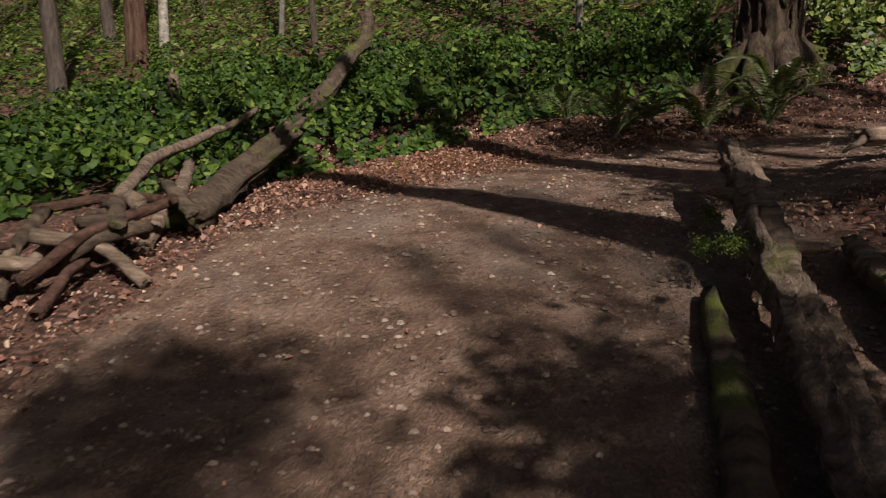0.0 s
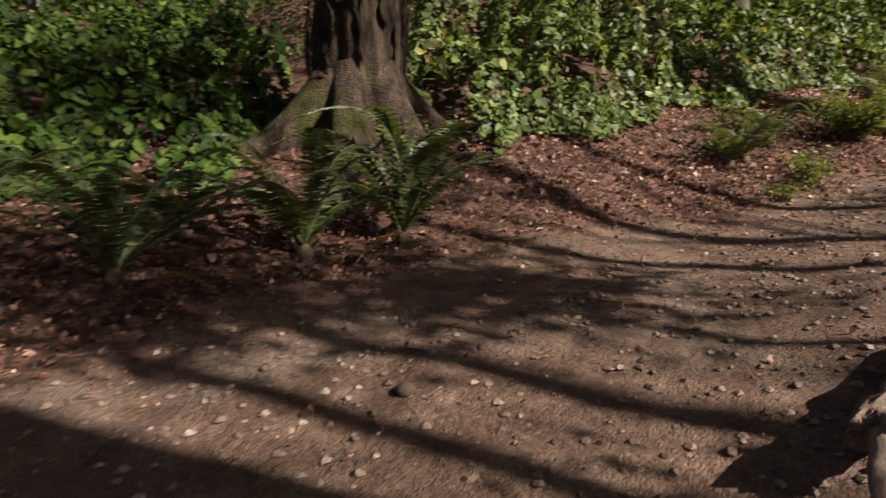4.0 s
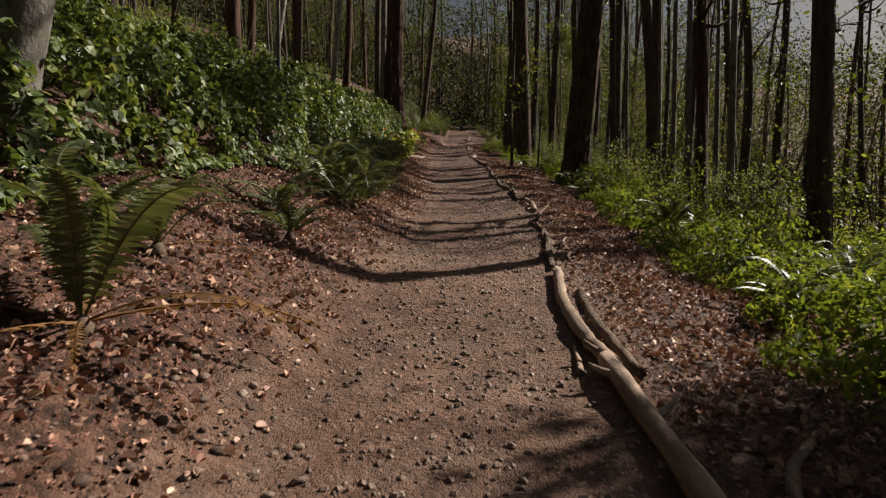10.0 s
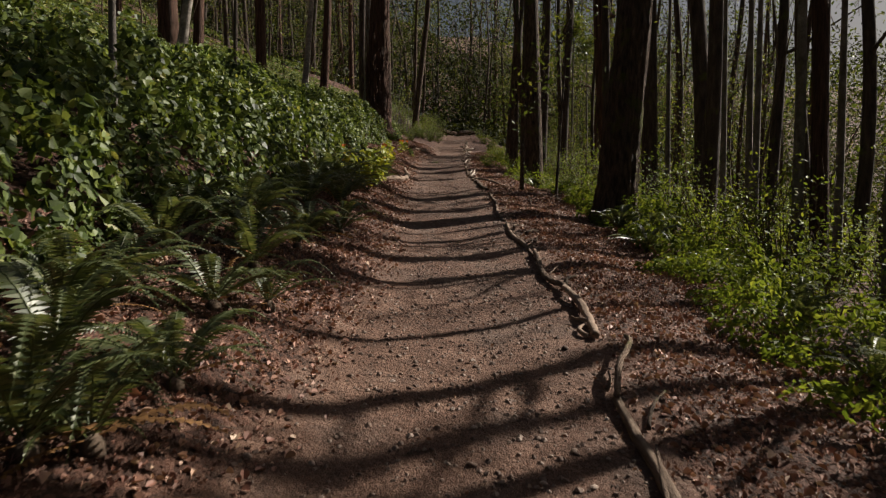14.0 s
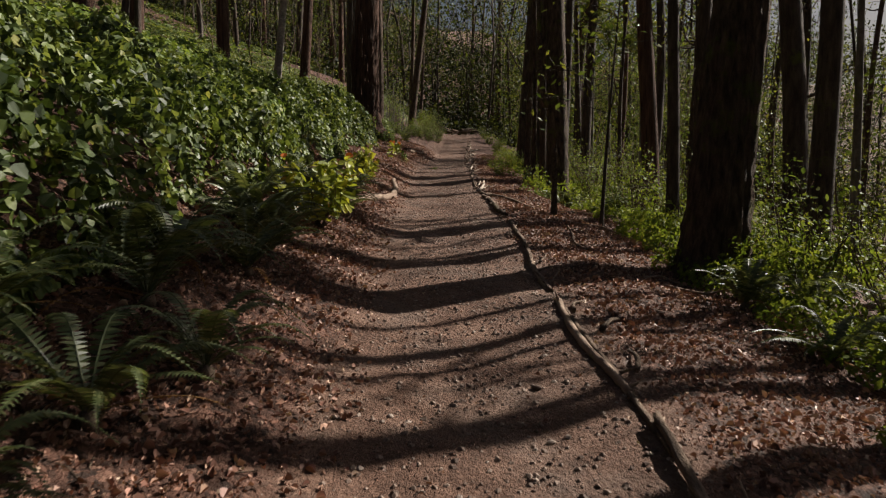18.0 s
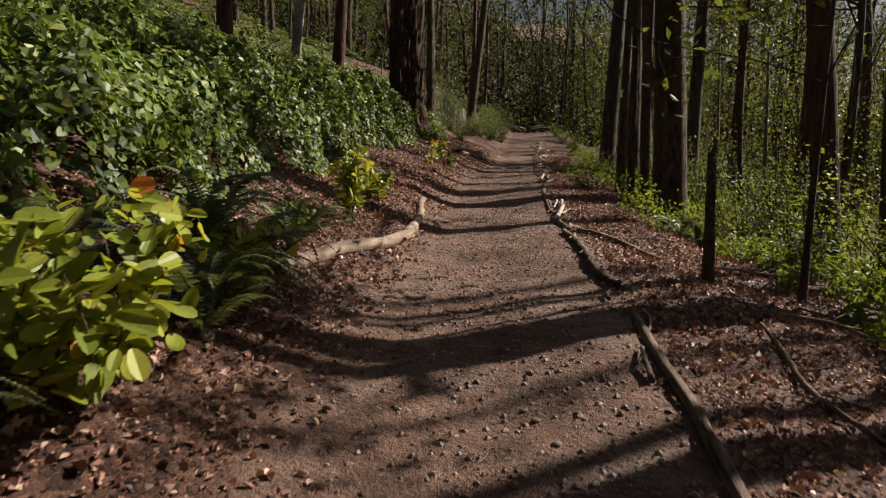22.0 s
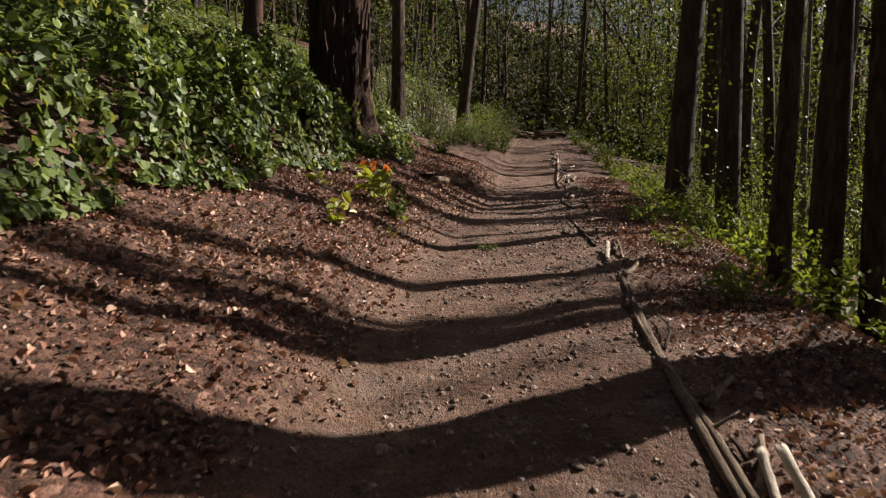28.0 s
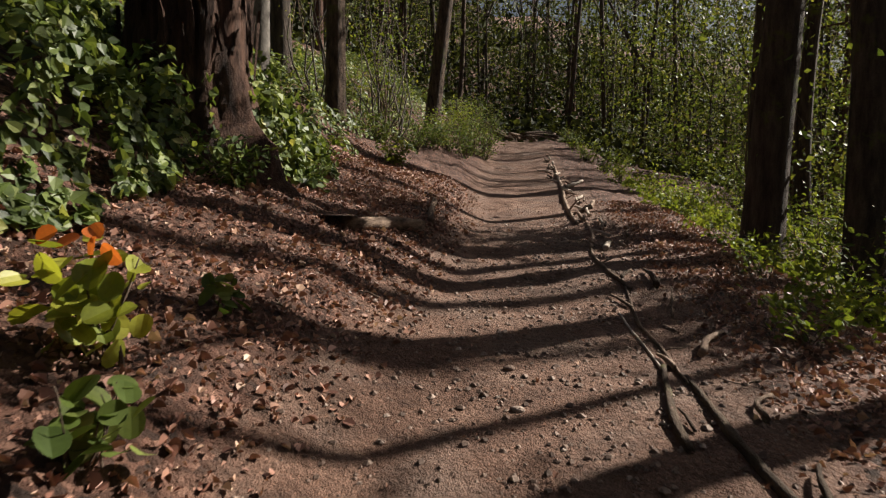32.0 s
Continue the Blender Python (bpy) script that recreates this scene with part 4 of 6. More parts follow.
log("branch", [(-0.5, 32.9), (-0.34, 34.2)], [0.055, 0.05], LOG_BLEACHED, "short bleached forked branch on the path's edge", seed=21, rise=(0.04, 0.1), group=EDGE, stubs=[(0.6, (0.5, 0.7, 0.2), 0.35)])
log("branch", [(-0.54, 34.0), (-0.66, 35.7), (-0.66, 38.3)], [0.045, 0.05, 0.045], LOG_GREY, "chain of thin grey sticks edging the path", seed=22, group=EDGE, stubs=[(0.4, (0.7, 0.2, 0.4), 0.25), (0.8, (-0.4, 0.5, 0.4), 0.2)])
log("path_log", [(-2.85, 27.6), (-2.76, 28.2), (-2.6, 28.9), (-2.46, 29.6), (-2.4, 30.5), (-2.44, 31.6), (-2.56, 32.6), (-2.72, 33.65)], [0.075, 0.083, 0.088, 0.085, 0.083, 0.075, 0.066, 0.055], LOG_PALE, "long smooth tan log lying along the bank's foot", seed=23, sides=18, lift=0.6, rough=0.07, stubs=[(0.55, (0.5, -0.5, -0.1), 0.22), (0.8, (0.4, 0.5, 0.25), 0.15)])
log("path_log", [(-0.53, 34.4), (-0.58, 35.3), (-0.68, 36.2), (-0.71, 37.3), (-0.58, 38.45)], [0.06, 0.055, 0.045, 0.04, 0.035], LOG_GREY, "long split weathered log edging the path", seed=24, group=EDGE, stubs=[(0.15, (0.7, 0.5, 0.2), 0.3)])
log("log_piece", [(-0.74, 38.8), (-0.7, 39.1), (-0.68, 39.4)], [0.026, 0.03, 0.024], LOG_BLEACHED, "bleached straight split stick leaning on the edge", seed=25, rise=(0.02, 0.05, 0.09), group="split log pieces")
log("log_piece", [(-0.58, 38.9), (-0.56, 39.3)], [0.024, 0.016], LOG_GREY, "short dark stub leaning on the edge", seed=28, rise=(0.02, 0.07), group="split log pieces")
log("log_piece", [(-0.5, 34.4), (-0.44, 34.95)], [0.022, 0.024], LOG_BLEACHED, "short white split log piece", seed=26, rise=(0.04, 0.08), group="split log pieces")
log("log_piece", [(-0.37, 34.3), (-0.34, 34.98)], [0.026, 0.03], LOG_BLEACHED, "short white split log piece", seed=27, rise=(0.04, 0.09), group="split log pieces")
log("path_log", [(-0.8, 39.6), (-0.85, 40.2), (-0.89, 40.7), (-0.88, 41.45)], [0.04, 0.044, 0.04, 0.022], LOG_MOSSY, "dark low log edging the path", seed=29, group=EDGE)
log("branch", [(-1.1, 40.45), (-1.09, 40.85), (-0.97, 41.6)], [0.036, 0.042, 0.03], LOG_MOSSY, "short mossy log beside the path", seed=31, group=EDGE)
log("branch", [(-0.9, 41.3), (-0.92, 42.05), (-0.97, 42.55), (-0.9, 43.6)], [0.022, 0.026, 0.026, 0.02], LOG_GREY, "long crooked stick edging the path", seed=30, group=EDGE, stubs=[(0.3, (0.8, 0.2, 0.2), 0.22)])
log("branch", [(-0.98, 41.55), (-1.02, 42.1), (-1.06, 42.75)], [0.016, 0.02, 0.012], LOG_BLEACHED, "thin bleached stick beside the path's edge", seed=32, group=EDGE)
log("branch", [(-0.88, 43.4), (-0.98, 43.9), (-1.03, 44.7), (-0.98, 45.7)], [0.036, 0.044, 0.042, 0.03], LOG_GREY, "crooked grey stick edging the path", seed=36, group=EDGE, stubs=[(0.6, (0.7, 0.3, 0.3), 0.2)])
log("branch", [(-0.98, 45.6), (-0.86, 46.5), (-0.86, 47.5)], [0.04, 0.045, 0.035], LOG_PALE, "pale peeled stick edging the path", seed=37, group=EDGE)
log("branch", [(-1.0, 47.4), (-1.05, 49.0), (-0.95, 52.1), (-0.85, 58)], [0.06, 0.07, 0.07], LOG_PALE, "far chain of pale sticks edging the path", seed=33, group=EDGE, stubs=[(0.15, (0.6, 0.2, 0.5), 0.4), (0.3, (0.5, -0.3, 0.5), 0.4), (0.5, (0.7, 0.3, 0.3), 0.4)])
log("path_log", [(-3.4, 43.5), (-2.9, 44.8)], [0.075, 0.08], LOG_GREY, "short grey log across the bank's foot", seed=34, lift=0.7)
log("branch", [(-2.85, 45.4), (-3.0, 46.8)], [0.05, 0.045], LOG_GREY, "thin log along the bank's foot", seed=35)
stick_rng = np.random.default_rng(15)
for i in range(40):
    y0 = 12 + i * 0.9 + stick_rng.uniform(-0.25, 0.25)
    x0 = float(mid(y0)) + 1.02 + stick_rng.uniform(-0.1, 0.16)
    ang = math.pi / 2 - abs(stick_rng.normal(0, 0.3))
    long = stick_rng.uniform(0.25, 0.8)
    rr = stick_rng.uniform(0.012, 0.034)
    log("stick", [(x0, y0), (x0 + stick_rng.normal(0, 0.05) + math.cos(ang) * long / 2, y0 + math.sin(ang) * long / 2), (x0 + math.cos(ang) * long, y0 + math.sin(ang) * long)], [rr, rr * 0.8, rr * 0.5], (LOG_GREY, LOG_PALE, LOG_GREY, LOG_MOSSY)[i % 4], ("short weathered grey stick on the path's edge", "short pale peeled stick on the path's edge", "short weathered grey stick on the path's edge", "short mossy stick on the path's edge")[i % 4], rise=(0.03, 0.04 + stick_rng.uniform(0, 0.03), stick_rng.uniform(0.02, 0.05)), sides=7, seed=300 + i, category="stick", group="sticks along the path", n=8)
for i in range(14):
    y0 = 33.2 + i * 0.95 + stick_rng.uniform(-0.2, 0.2)
    x0 = float(mid(y0)) + float(np.interp(y0, [33, 39, 41, 47], [1.0, 0.98, 0.78, 0.72])) + stick_rng.normal(0, 0.06)
    ang = math.pi / 2 + stick_rng.normal(0, 0.22)
    long, rr = stick_rng.uniform(0.15, 0.5), stick_rng.uniform(0.01, 0.024)
    log("stick", [(x0, y0), (x0 + math.cos(ang) * long / 2, y0 + math.sin(ang) * long / 2), (x0 + math.cos(ang) * long, y0 + math.sin(ang) * long)], [rr, rr * 0.9, rr * 0.6], (LOG_PALE, LOG_GREY, LOG_MOSSY)[i % 3], ("short bleached stick on the path's edge", "short weathered grey stick on the path's edge", "short dark mossy stick on the path's edge")[i % 3], rise=(0.015, 0.03, 0.02), sides=6, seed=800 + i, category="stick", group="sticks along the path", n=6)
for i in range(36):
    y0 = 45.6 + i * 0.4 + stick_rng.uniform(-0.15, 0.15)
    x0 = float(mid(y0)) + float(np.interp(y0, [42, 47, 52, 60], [0.78, 0.78, 0.92, 1.0])) + stick_rng.normal(0, 0.07)
    ang, long, rr = math.pi / 2 + stick_rng.normal(0, 0.45), stick_rng.uniform(0.2, 0.5), stick_rng.uniform(0.018, 0.042)
    log("stick", [(x0, y0), (x0 + math.cos(ang) * long / 2, y0 + math.sin(ang) * long / 2), (x0 + math.cos(ang) * long, y0 + math.sin(ang) * long)], [rr, rr, rr * 0.7], (LOG_BLEACHED, LOG_PALE, LOG_BLEACHED, LOG_GREY)[i % 4], ("short bleached white stick on the path's edge", "short pale peeled stick on the path's edge", "short bleached white stick on the path's edge", "short weathered grey stick on the path's edge")[i % 4], rise=(0.03, 0.05, stick_rng.uniform(0.03, 0.11)), sides=7, seed=860 + i, category="stick", group="sticks along the path", n=7)
for i in range(14):
    y0, d0 = stick_rng.uniform(19, 36), stick_rng.uniform(2.3, 3.6)
    ang, long, rr = stick_rng.normal(-0.5, 0.5), stick_rng.uniform(0.6, 1.3), stick_rng.uniform(0.014, 0.03)
    x0 = float(mid(y0)) + d0
    log("fallen_branch", [(x0, y0), (x0 + math.cos(ang) * long * 0.5 + stick_rng.normal(0, 0.08), y0 + math.sin(ang) * long * 0.5), (x0 + math.cos(ang) * long, y0 + math.sin(ang) * long)], [rr, rr * 0.7, rr * 0.3], (LOG_GREY, LOG_PALE)[i % 2], ("thin grey fallen branch lying on the leaf litter", "thin bleached fallen branch lying on the leaf litter")[i % 2], rise=(0.03, stick_rng.uniform(0.04, 0.12), stick_rng.uniform(0.03, 0.2)), sides=6, seed=400 + i, category="branch", group="fallen branches", n=9, stubs=[(0.5, (math.cos(ang + 0.8), math.sin(ang + 0.8), 0.2), 0.3)])
log("fallen_branch", [(1.06, 28.1), (1.08, 27.75), (1.03, 27.1), (1.1, 26.1)], [0.016, 0.022, 0.024, 0.018], LOG_GREY, "crooked dark fallen branch on the leaf litter", seed=470, sides=8, rise=(0.05, 0.04, 0.04, 0.05), category="branch", group="fallen branches", stubs=[(0.3, (0.8, 0.5, 0.25), 0.35), (0.6, (0.8, -0.3, 0.2), 0.3)])
# beside the first bend
log("fallen_log", [(6.0, -2.3), (4.9, -2.2), (4.1, -2.12), (3.3, -2.06), (2.5, -1.98), (1.68, -1.88)], [0.1, 0.1, 0.1, 0.1, 0.095, 0.085], LOG_GREY, "big splintered grey fallen log beside the path", seed=40, sides=26, rough=0.3, n=48, rise=(0.12, 0.16, 0.2, 0.26, 0.33, 0.37), stubs=[(0.98, (-0.5, -0.25, 0.55), 0.26), (0.97, (-0.6, 0.3, 0.5), 0.2), (0.75, (-0.3, -0.9, 0.1), 0.3), (0.6, (0.4, 0.9, 0.2), 0.3)])
log("fallen_log", [(6.0, -2.62), (5.0, -2.5), (4.4, -2.42), (3.3, -2.3)], [0.09, 0.09, 0.085, 0.06], LOG_MOSSY, "slim dark log lying along a bigger one", seed=41, sides=14, lift=0.8)
log("fallen_log", [(6.0, -1.75), (5.0, -1.7), (4.2, -1.62), (3.0, -1.58)], [0.11, 0.12, 0.1, 0.07], LOG_GREY, "split grey log behind a bigger one", seed=42, sides=14, rise=(0.16, 0.2, 0.16, 0.1))
log("path_log", [(0.98, -0.74), (0.88, -0.2), (0.78, 0.7), (0.66, 1.5), (0.6, 2.4)], [0.1, 0.13, 0.135, 0.12, 0.1], LOG_PALE, "pale forked log with a broken end at the bend", seed=48, sides=18, rough=0.24, group=EDGE, n=34, rise=(0.21, 0.1, 0.07, 0.06, 0.06), stubs=[(0.03, (0.25, -0.45, -0.3), 0.4), (0.15, (0.7, 0.2, 0.3), 0.3)])
log("fallen_tree", [(1.9, -5.9), (0.6, -6.2), (-1.4, -6.55), (-3.4, -6.8), (-5.2, -7.0), (-6.6, -7.05), (-7.0, -7.1)], [0.14, 0.16, 0.155, 0.14, 0.13, 0.13, 0.14], LOG_MOSSY, "long mossy fallen trunk leaning up through the undergrowth", seed=43, sides=18, rise=(0.1, 0.22, 0.42, 0.62, 0.85, 1.1, 1.65), rough=0.3, stubs=[(0.35, (-0.1, 0.6, 0.7), 0.3), (0.98, (-0.2, 0.3, 0.9), 0.25)])
log("fallen_branch", [(1.6, -6.7), (0.4, -7.2), (-1.2, -7.4), (-2.4, -7.4)], [0.07, 0.075, 0.06, 0.05], LOG_GREY, "grey branch lying across a fallen trunk", seed=44, rise=(0.25, 0.45, 0.6, 0.6))
log("fallen_branch", [(2.3, -6.0), (1.5, -6.2), (0.7, -6.6)], [0.06, 0.07, 0.06], LOG_GREY, "grey branch on the brush pile", seed=45, rise=(0.05, 0.25, 0.4))
moss_rng = np.random.default_rng(19)
n = 1500
at = moss_rng.choice([0, 1, 2], n)
c = np.array([(3.25, -2.2, 0.28), (2.95, -2.28, 0.16), (2.7, -2.2, 0.24)])[at] + moss_rng.normal(0, 1, (n, 3)) * np.array([0.05, 0.035, 0.022])
c[:, 2] += ground(c[:, 0], c[:, 1])
tagged(new("log_moss", leaf_mesh("log_moss", c, moss_rng.normal(0, 0.6, c.shape) + np.array([0, 0, 0.8]), moss_rng.uniform(0.008, 0.02, n), OVAL, BRUSH_LEAF, 4)), "yellow-green moss cushions on a splintered log", "moss", kind="stuff")
PILE = "brush pile by the path"
pile_rng = np.random.default_rng(5)
for i in range(24):
    cx, cy = 2.75 + pile_rng.uniform(-0.75, 0.6), -6.25 + pile_rng.uniform(-0.5, 0.4)
    ang, long = pile_rng.uniform(0, 6.28), pile_rng.uniform(0.35, 0.95)
    ex, ey = math.cos(ang) * long / 2, math.sin(ang) * long / 2
    h0, h1 = pile_rng.uniform(0.03, 0.4, 2)
    rr = pile_rng.uniform(0.03, 0.075)
    log("pile_branch", [(cx - ex, cy - ey), (cx + pile_rng.uniform(-0.1, 0.1), cy), (cx + ex, cy + ey)], [rr, rr * 0.8], (LOG_RED, LOG_MOSSY, LOG_RED, LOG_GREY)[i % 4], ("dark reddish crooked branch heaped on a brush pile", "mossy crooked branch heaped on a brush pile", "dark reddish crooked branch heaped on a brush pile", "weathered grey crooked branch heaped on a brush pile")[i % 4], rise=(h0, (h0 + h1) / 2 + 0.06, h1), sides=9, seed=60 + i, group=PILE, n=9)
# the mossy broken post and the snag in the undergrowth
for nm, x, y, h, r0, mat, label in (("snag", 0.98, 29.55, 1.33, 0.058, LOG_MOSSY, "mossy broken dead stem standing beside the path"), ("snag", -4.3, -9.9, 1.0, 0.12, LOG_GREY, "broken grey tree stub in the undergrowth")):
    t = thing(nm, on(x, y), label, "snag")
    me, pts, rad = trunk_mesh("stem", h, r0, mat, (0.01, 0), seed=int(h * 77), sides=12, rough=0.15, lobes=0.2, sway=0.02, top=0.75)
    part("stem", me, t)
    v, f = tube(bend((0, 0, h * 0.95), (0.03, 0.02, h * 1.12), 4, 0.01, 3), [r0 * 0.5, r0 * 0.15], 6, 0.2, 2)
    part("splinter", mesh_data("splinter", v, quads_tris(f), mat), t)
# low curved limb of the mossy maple
limb = [o for o in scene.objects if o.name.startswith("maple_tree") and abs(o.location.y - 37.3) < 0.05][0]
v, f = tube(np.array([(-0.05, -0.1, 2.75), (-0.35, -0.15, 2.95), (-0.55, -0.2, 3.4), (-0.6, -0.2, 4.2), (-0.62, -0.1, 5.6), (-0.7, 0, 7.5)]), [0.13, 0.12, 0.1, 0.09, 0.07, 0.04], 10, 0.06, 4)
part("low_limb", mesh_data("low_limb", v, quads_tris(f), LOG_MOSSY), limb, "moss-covered curved limb")


# shaggy plates of bark on the old fir
fir = [o for o in scene.objects if o.name.startswith("fir_tree") and o.parent is None and abs(o.location.y - 44.2) < 0.01 and abs(o.location.x + 5.2) < 0.01][0]
plate_rng = np.random.default_rng(91)
PLATES = []
for i in range(6):
    s = np.linspace(0, 1, 7)
    half = 0.5 * np.sin(np.clip(s * 1.1 + 0.05, 0, 1) * math.pi) ** 0.5 * plate_rng.uniform(0.7, 1.1, 7)
    skew = plate_rng.normal(0, 0.12, 7)
    row = np.stack([np.stack([np.full(7, -0.03), skew - half, s], -1), np.stack([0.5 + 0.5 * s * plate_rng.uniform(0.3, 1), skew - half * 0.55, s], -1), np.stack([0.6 + 0.5 * s * plate_rng.uniform(0.3, 1), skew + half * 0.6, s], -1), np.stack([np.full(7, -0.03), skew + half, s], -1)], 1).reshape(-1, 3)
    a, b = np.meshgrid(np.arange(6) * 4, np.arange(4), indexing="ij")
    a, b = a.ravel(), b.ravel()
    q = np.stack([a + b, a + (b + 1) % 4, a + 4 + (b + 1) % 4, a + 4 + b], -1)
    PLATES.append(mesh_data("bark_plate", row, [np.concatenate([q, np.array([[3, 2, 1, 0], [24, 25, 26, 27]])])], BARK_FIR, smooth=False))
MAPLE_PLATES = []
for me in PLATES:
    me = me.copy()
    me.materials.clear()
    me.materials.append(BARK_MAPLE)
    MAPLE_PLATES.append(me)
maple = [o for o in scene.objects if o.name.startswith("maple_tree") and o.parent is None and abs(o.location.x + 3.85) < 0.01 and abs(o.location.y + 0.2) < 0.01][0]
for host, meshes, count, r0, high, lo, hi, thick in ((fir, PLATES, 125, 0.58, 26, -2.7, 0.9, 1.0), (maple, MAPLE_PLATES, 60, 0.40, 20, -2.2, 1.6, 0.5)):
    for i in range(count):
        ang = plate_rng.uniform(lo, hi)
        z = plate_rng.uniform(0.45, 5.2 if thick == 1 else 3.2)
        rad = r0 * (0.25 + 0.75 * (1 - z / high) ** 0.9) * (1 + 0.35 * math.exp(-(z + 0.2) / 0.35)) * 0.98 + 0.1 * math.exp(-z / 0.9)
        part("bark_plate", meshes[i % 6], host, m=Matrix.LocRotScale((math.cos(ang) * rad, math.sin(ang) * rad, z), Euler((plate_rng.normal(0, 0.1), plate_rng.normal(0.03, 0.03), ang)), (thick * plate_rng.uniform(0.025, 0.05), plate_rng.uniform(0.05, 0.12), plate_rng.uniform(0.3, 0.8) * (0.5 + 0.5 * thick))))


# ---- ferns ----
def frond_mesh(name, long, arch, mat, seed, pairs=24, width=0.17):
    r = np.random.default_rng(seed)
    s = np.linspace(0, 1, 12)
    x = long * (s * 0.95 - 0.12 * s * s)
    z = long * (arch * s * 1.25 - (arch * 1.25 + 0.12) * s ** 2.3 + 0.1 * s)
    y = r.normal(0, 0.03) * long * s * s
    pts = np.stack([x, y, z], -1)
    v0, f0 = tube(pts, [0.006, 0.004, 0.0015], 3, 0, seed, False)
    u = np.linspace(0.1, 0.99, pairs)
    px, py, pz = (np.interp(u, s, c) for c in (pts[:, 0], pts[:, 1], pts[:, 2]))
    w = width * np.sin(np.clip(u * 1.05, 0, 1) * math.pi) ** 0.55 * (1 - u * 0.45)
    dx, dz = np.gradient(px), np.gradient(pz)
    ln = np.hypot(dx, dz)
    dx, dz = dx / ln, dz / ln
    step = long / pairs * 0.46
    vs, fs = [v0], [f0]
    n = len(v0)
    for side in (-1, 1):
        jig = r.uniform(0.85, 1.1, pairs)
        tipx = px + dx * w * 0.28 * jig
        tipy = py + side * w * jig
        tipz = pz + dz * w * 0.28 - w * 0.22 * r.uniform(0.3, 1.5, pairs)
        a = np.stack([px - dx * step, py, pz - dz * step], -1)
        b = np.stack([px + dx * step, py, pz + dz * step], -1)
        m1 = np.stack([px * 0.45 + tipx * 0.55 + dx * step * 0.75, py * 0.45 + tipy * 0.55, pz * 0.45 + tipz * 0.55 + 0.006], -1)
        c = np.stack([tipx, tipy, tipz], -1)
        q = np.stack([a, b, m1, c], 1).reshape(-1, 3)
        vs.append(q)
        k = n + np.arange(pairs)[:, None] * 4
        order = np.array([[0, 1, 2, 3]]) if side > 0 else np.array([[3, 2, 1, 0]])
        fs.append(k + order)
        n += len(q)
    return mesh_data(name, np.concatenate(vs), np.concatenate(fs), mat, smooth=False)


FRONDS = [frond_mesh("frond", 1.0, a, FERN_LEAF, i, 34, w) for i, (a, w) in enumerate([(0.75, 0.10), (0.5, 0.11), (0.95, 0.095), (0.3, 0.11)])]
DEAD_FRONDS = [frond_mesh("dead_frond", 1.0, a, FERN_DEAD, 20 + i, 18, 0.06) for i, a in enumerate([0.15, 0.35])]


def fern(x, y, size, count=12, dead=2, seed=0, label="green sword fern arching over the leaf litter", upright=0.0):
    r = np.random.default_rng(seed)
    t = thing("sword_fern", on(x, y, 0.01), label, "fern", "sword ferns")
    v, f = tube([(0, 0, -0.05), (0, 0, 0.03), (0, 0, 0.07)], [0.06, 0.055, 0.02], 7, 0.2, seed)
    part("crown_base", mesh_data("crown_base", v, quads_tris(f), TWIG), t)
    for i in range(count + dead):
        gone = i >= count
        ang = i * 2.4 + r.uniform(-0.3, 0.3)
        k = size * r.uniform(0.7, 1.15)
        me = (DEAD_FRONDS if gone else FRONDS)[r.integers(2 if gone else 4)]
        part("dead_frond" if gone else "frond", me, t, m=Matrix.LocRotScale((0, 0, 0.04), Euler((r.normal(0, 0.15), -upright * r.uniform(0.5, 1) if not gone else 0.12, ang)), (k, k, k)))
    return t


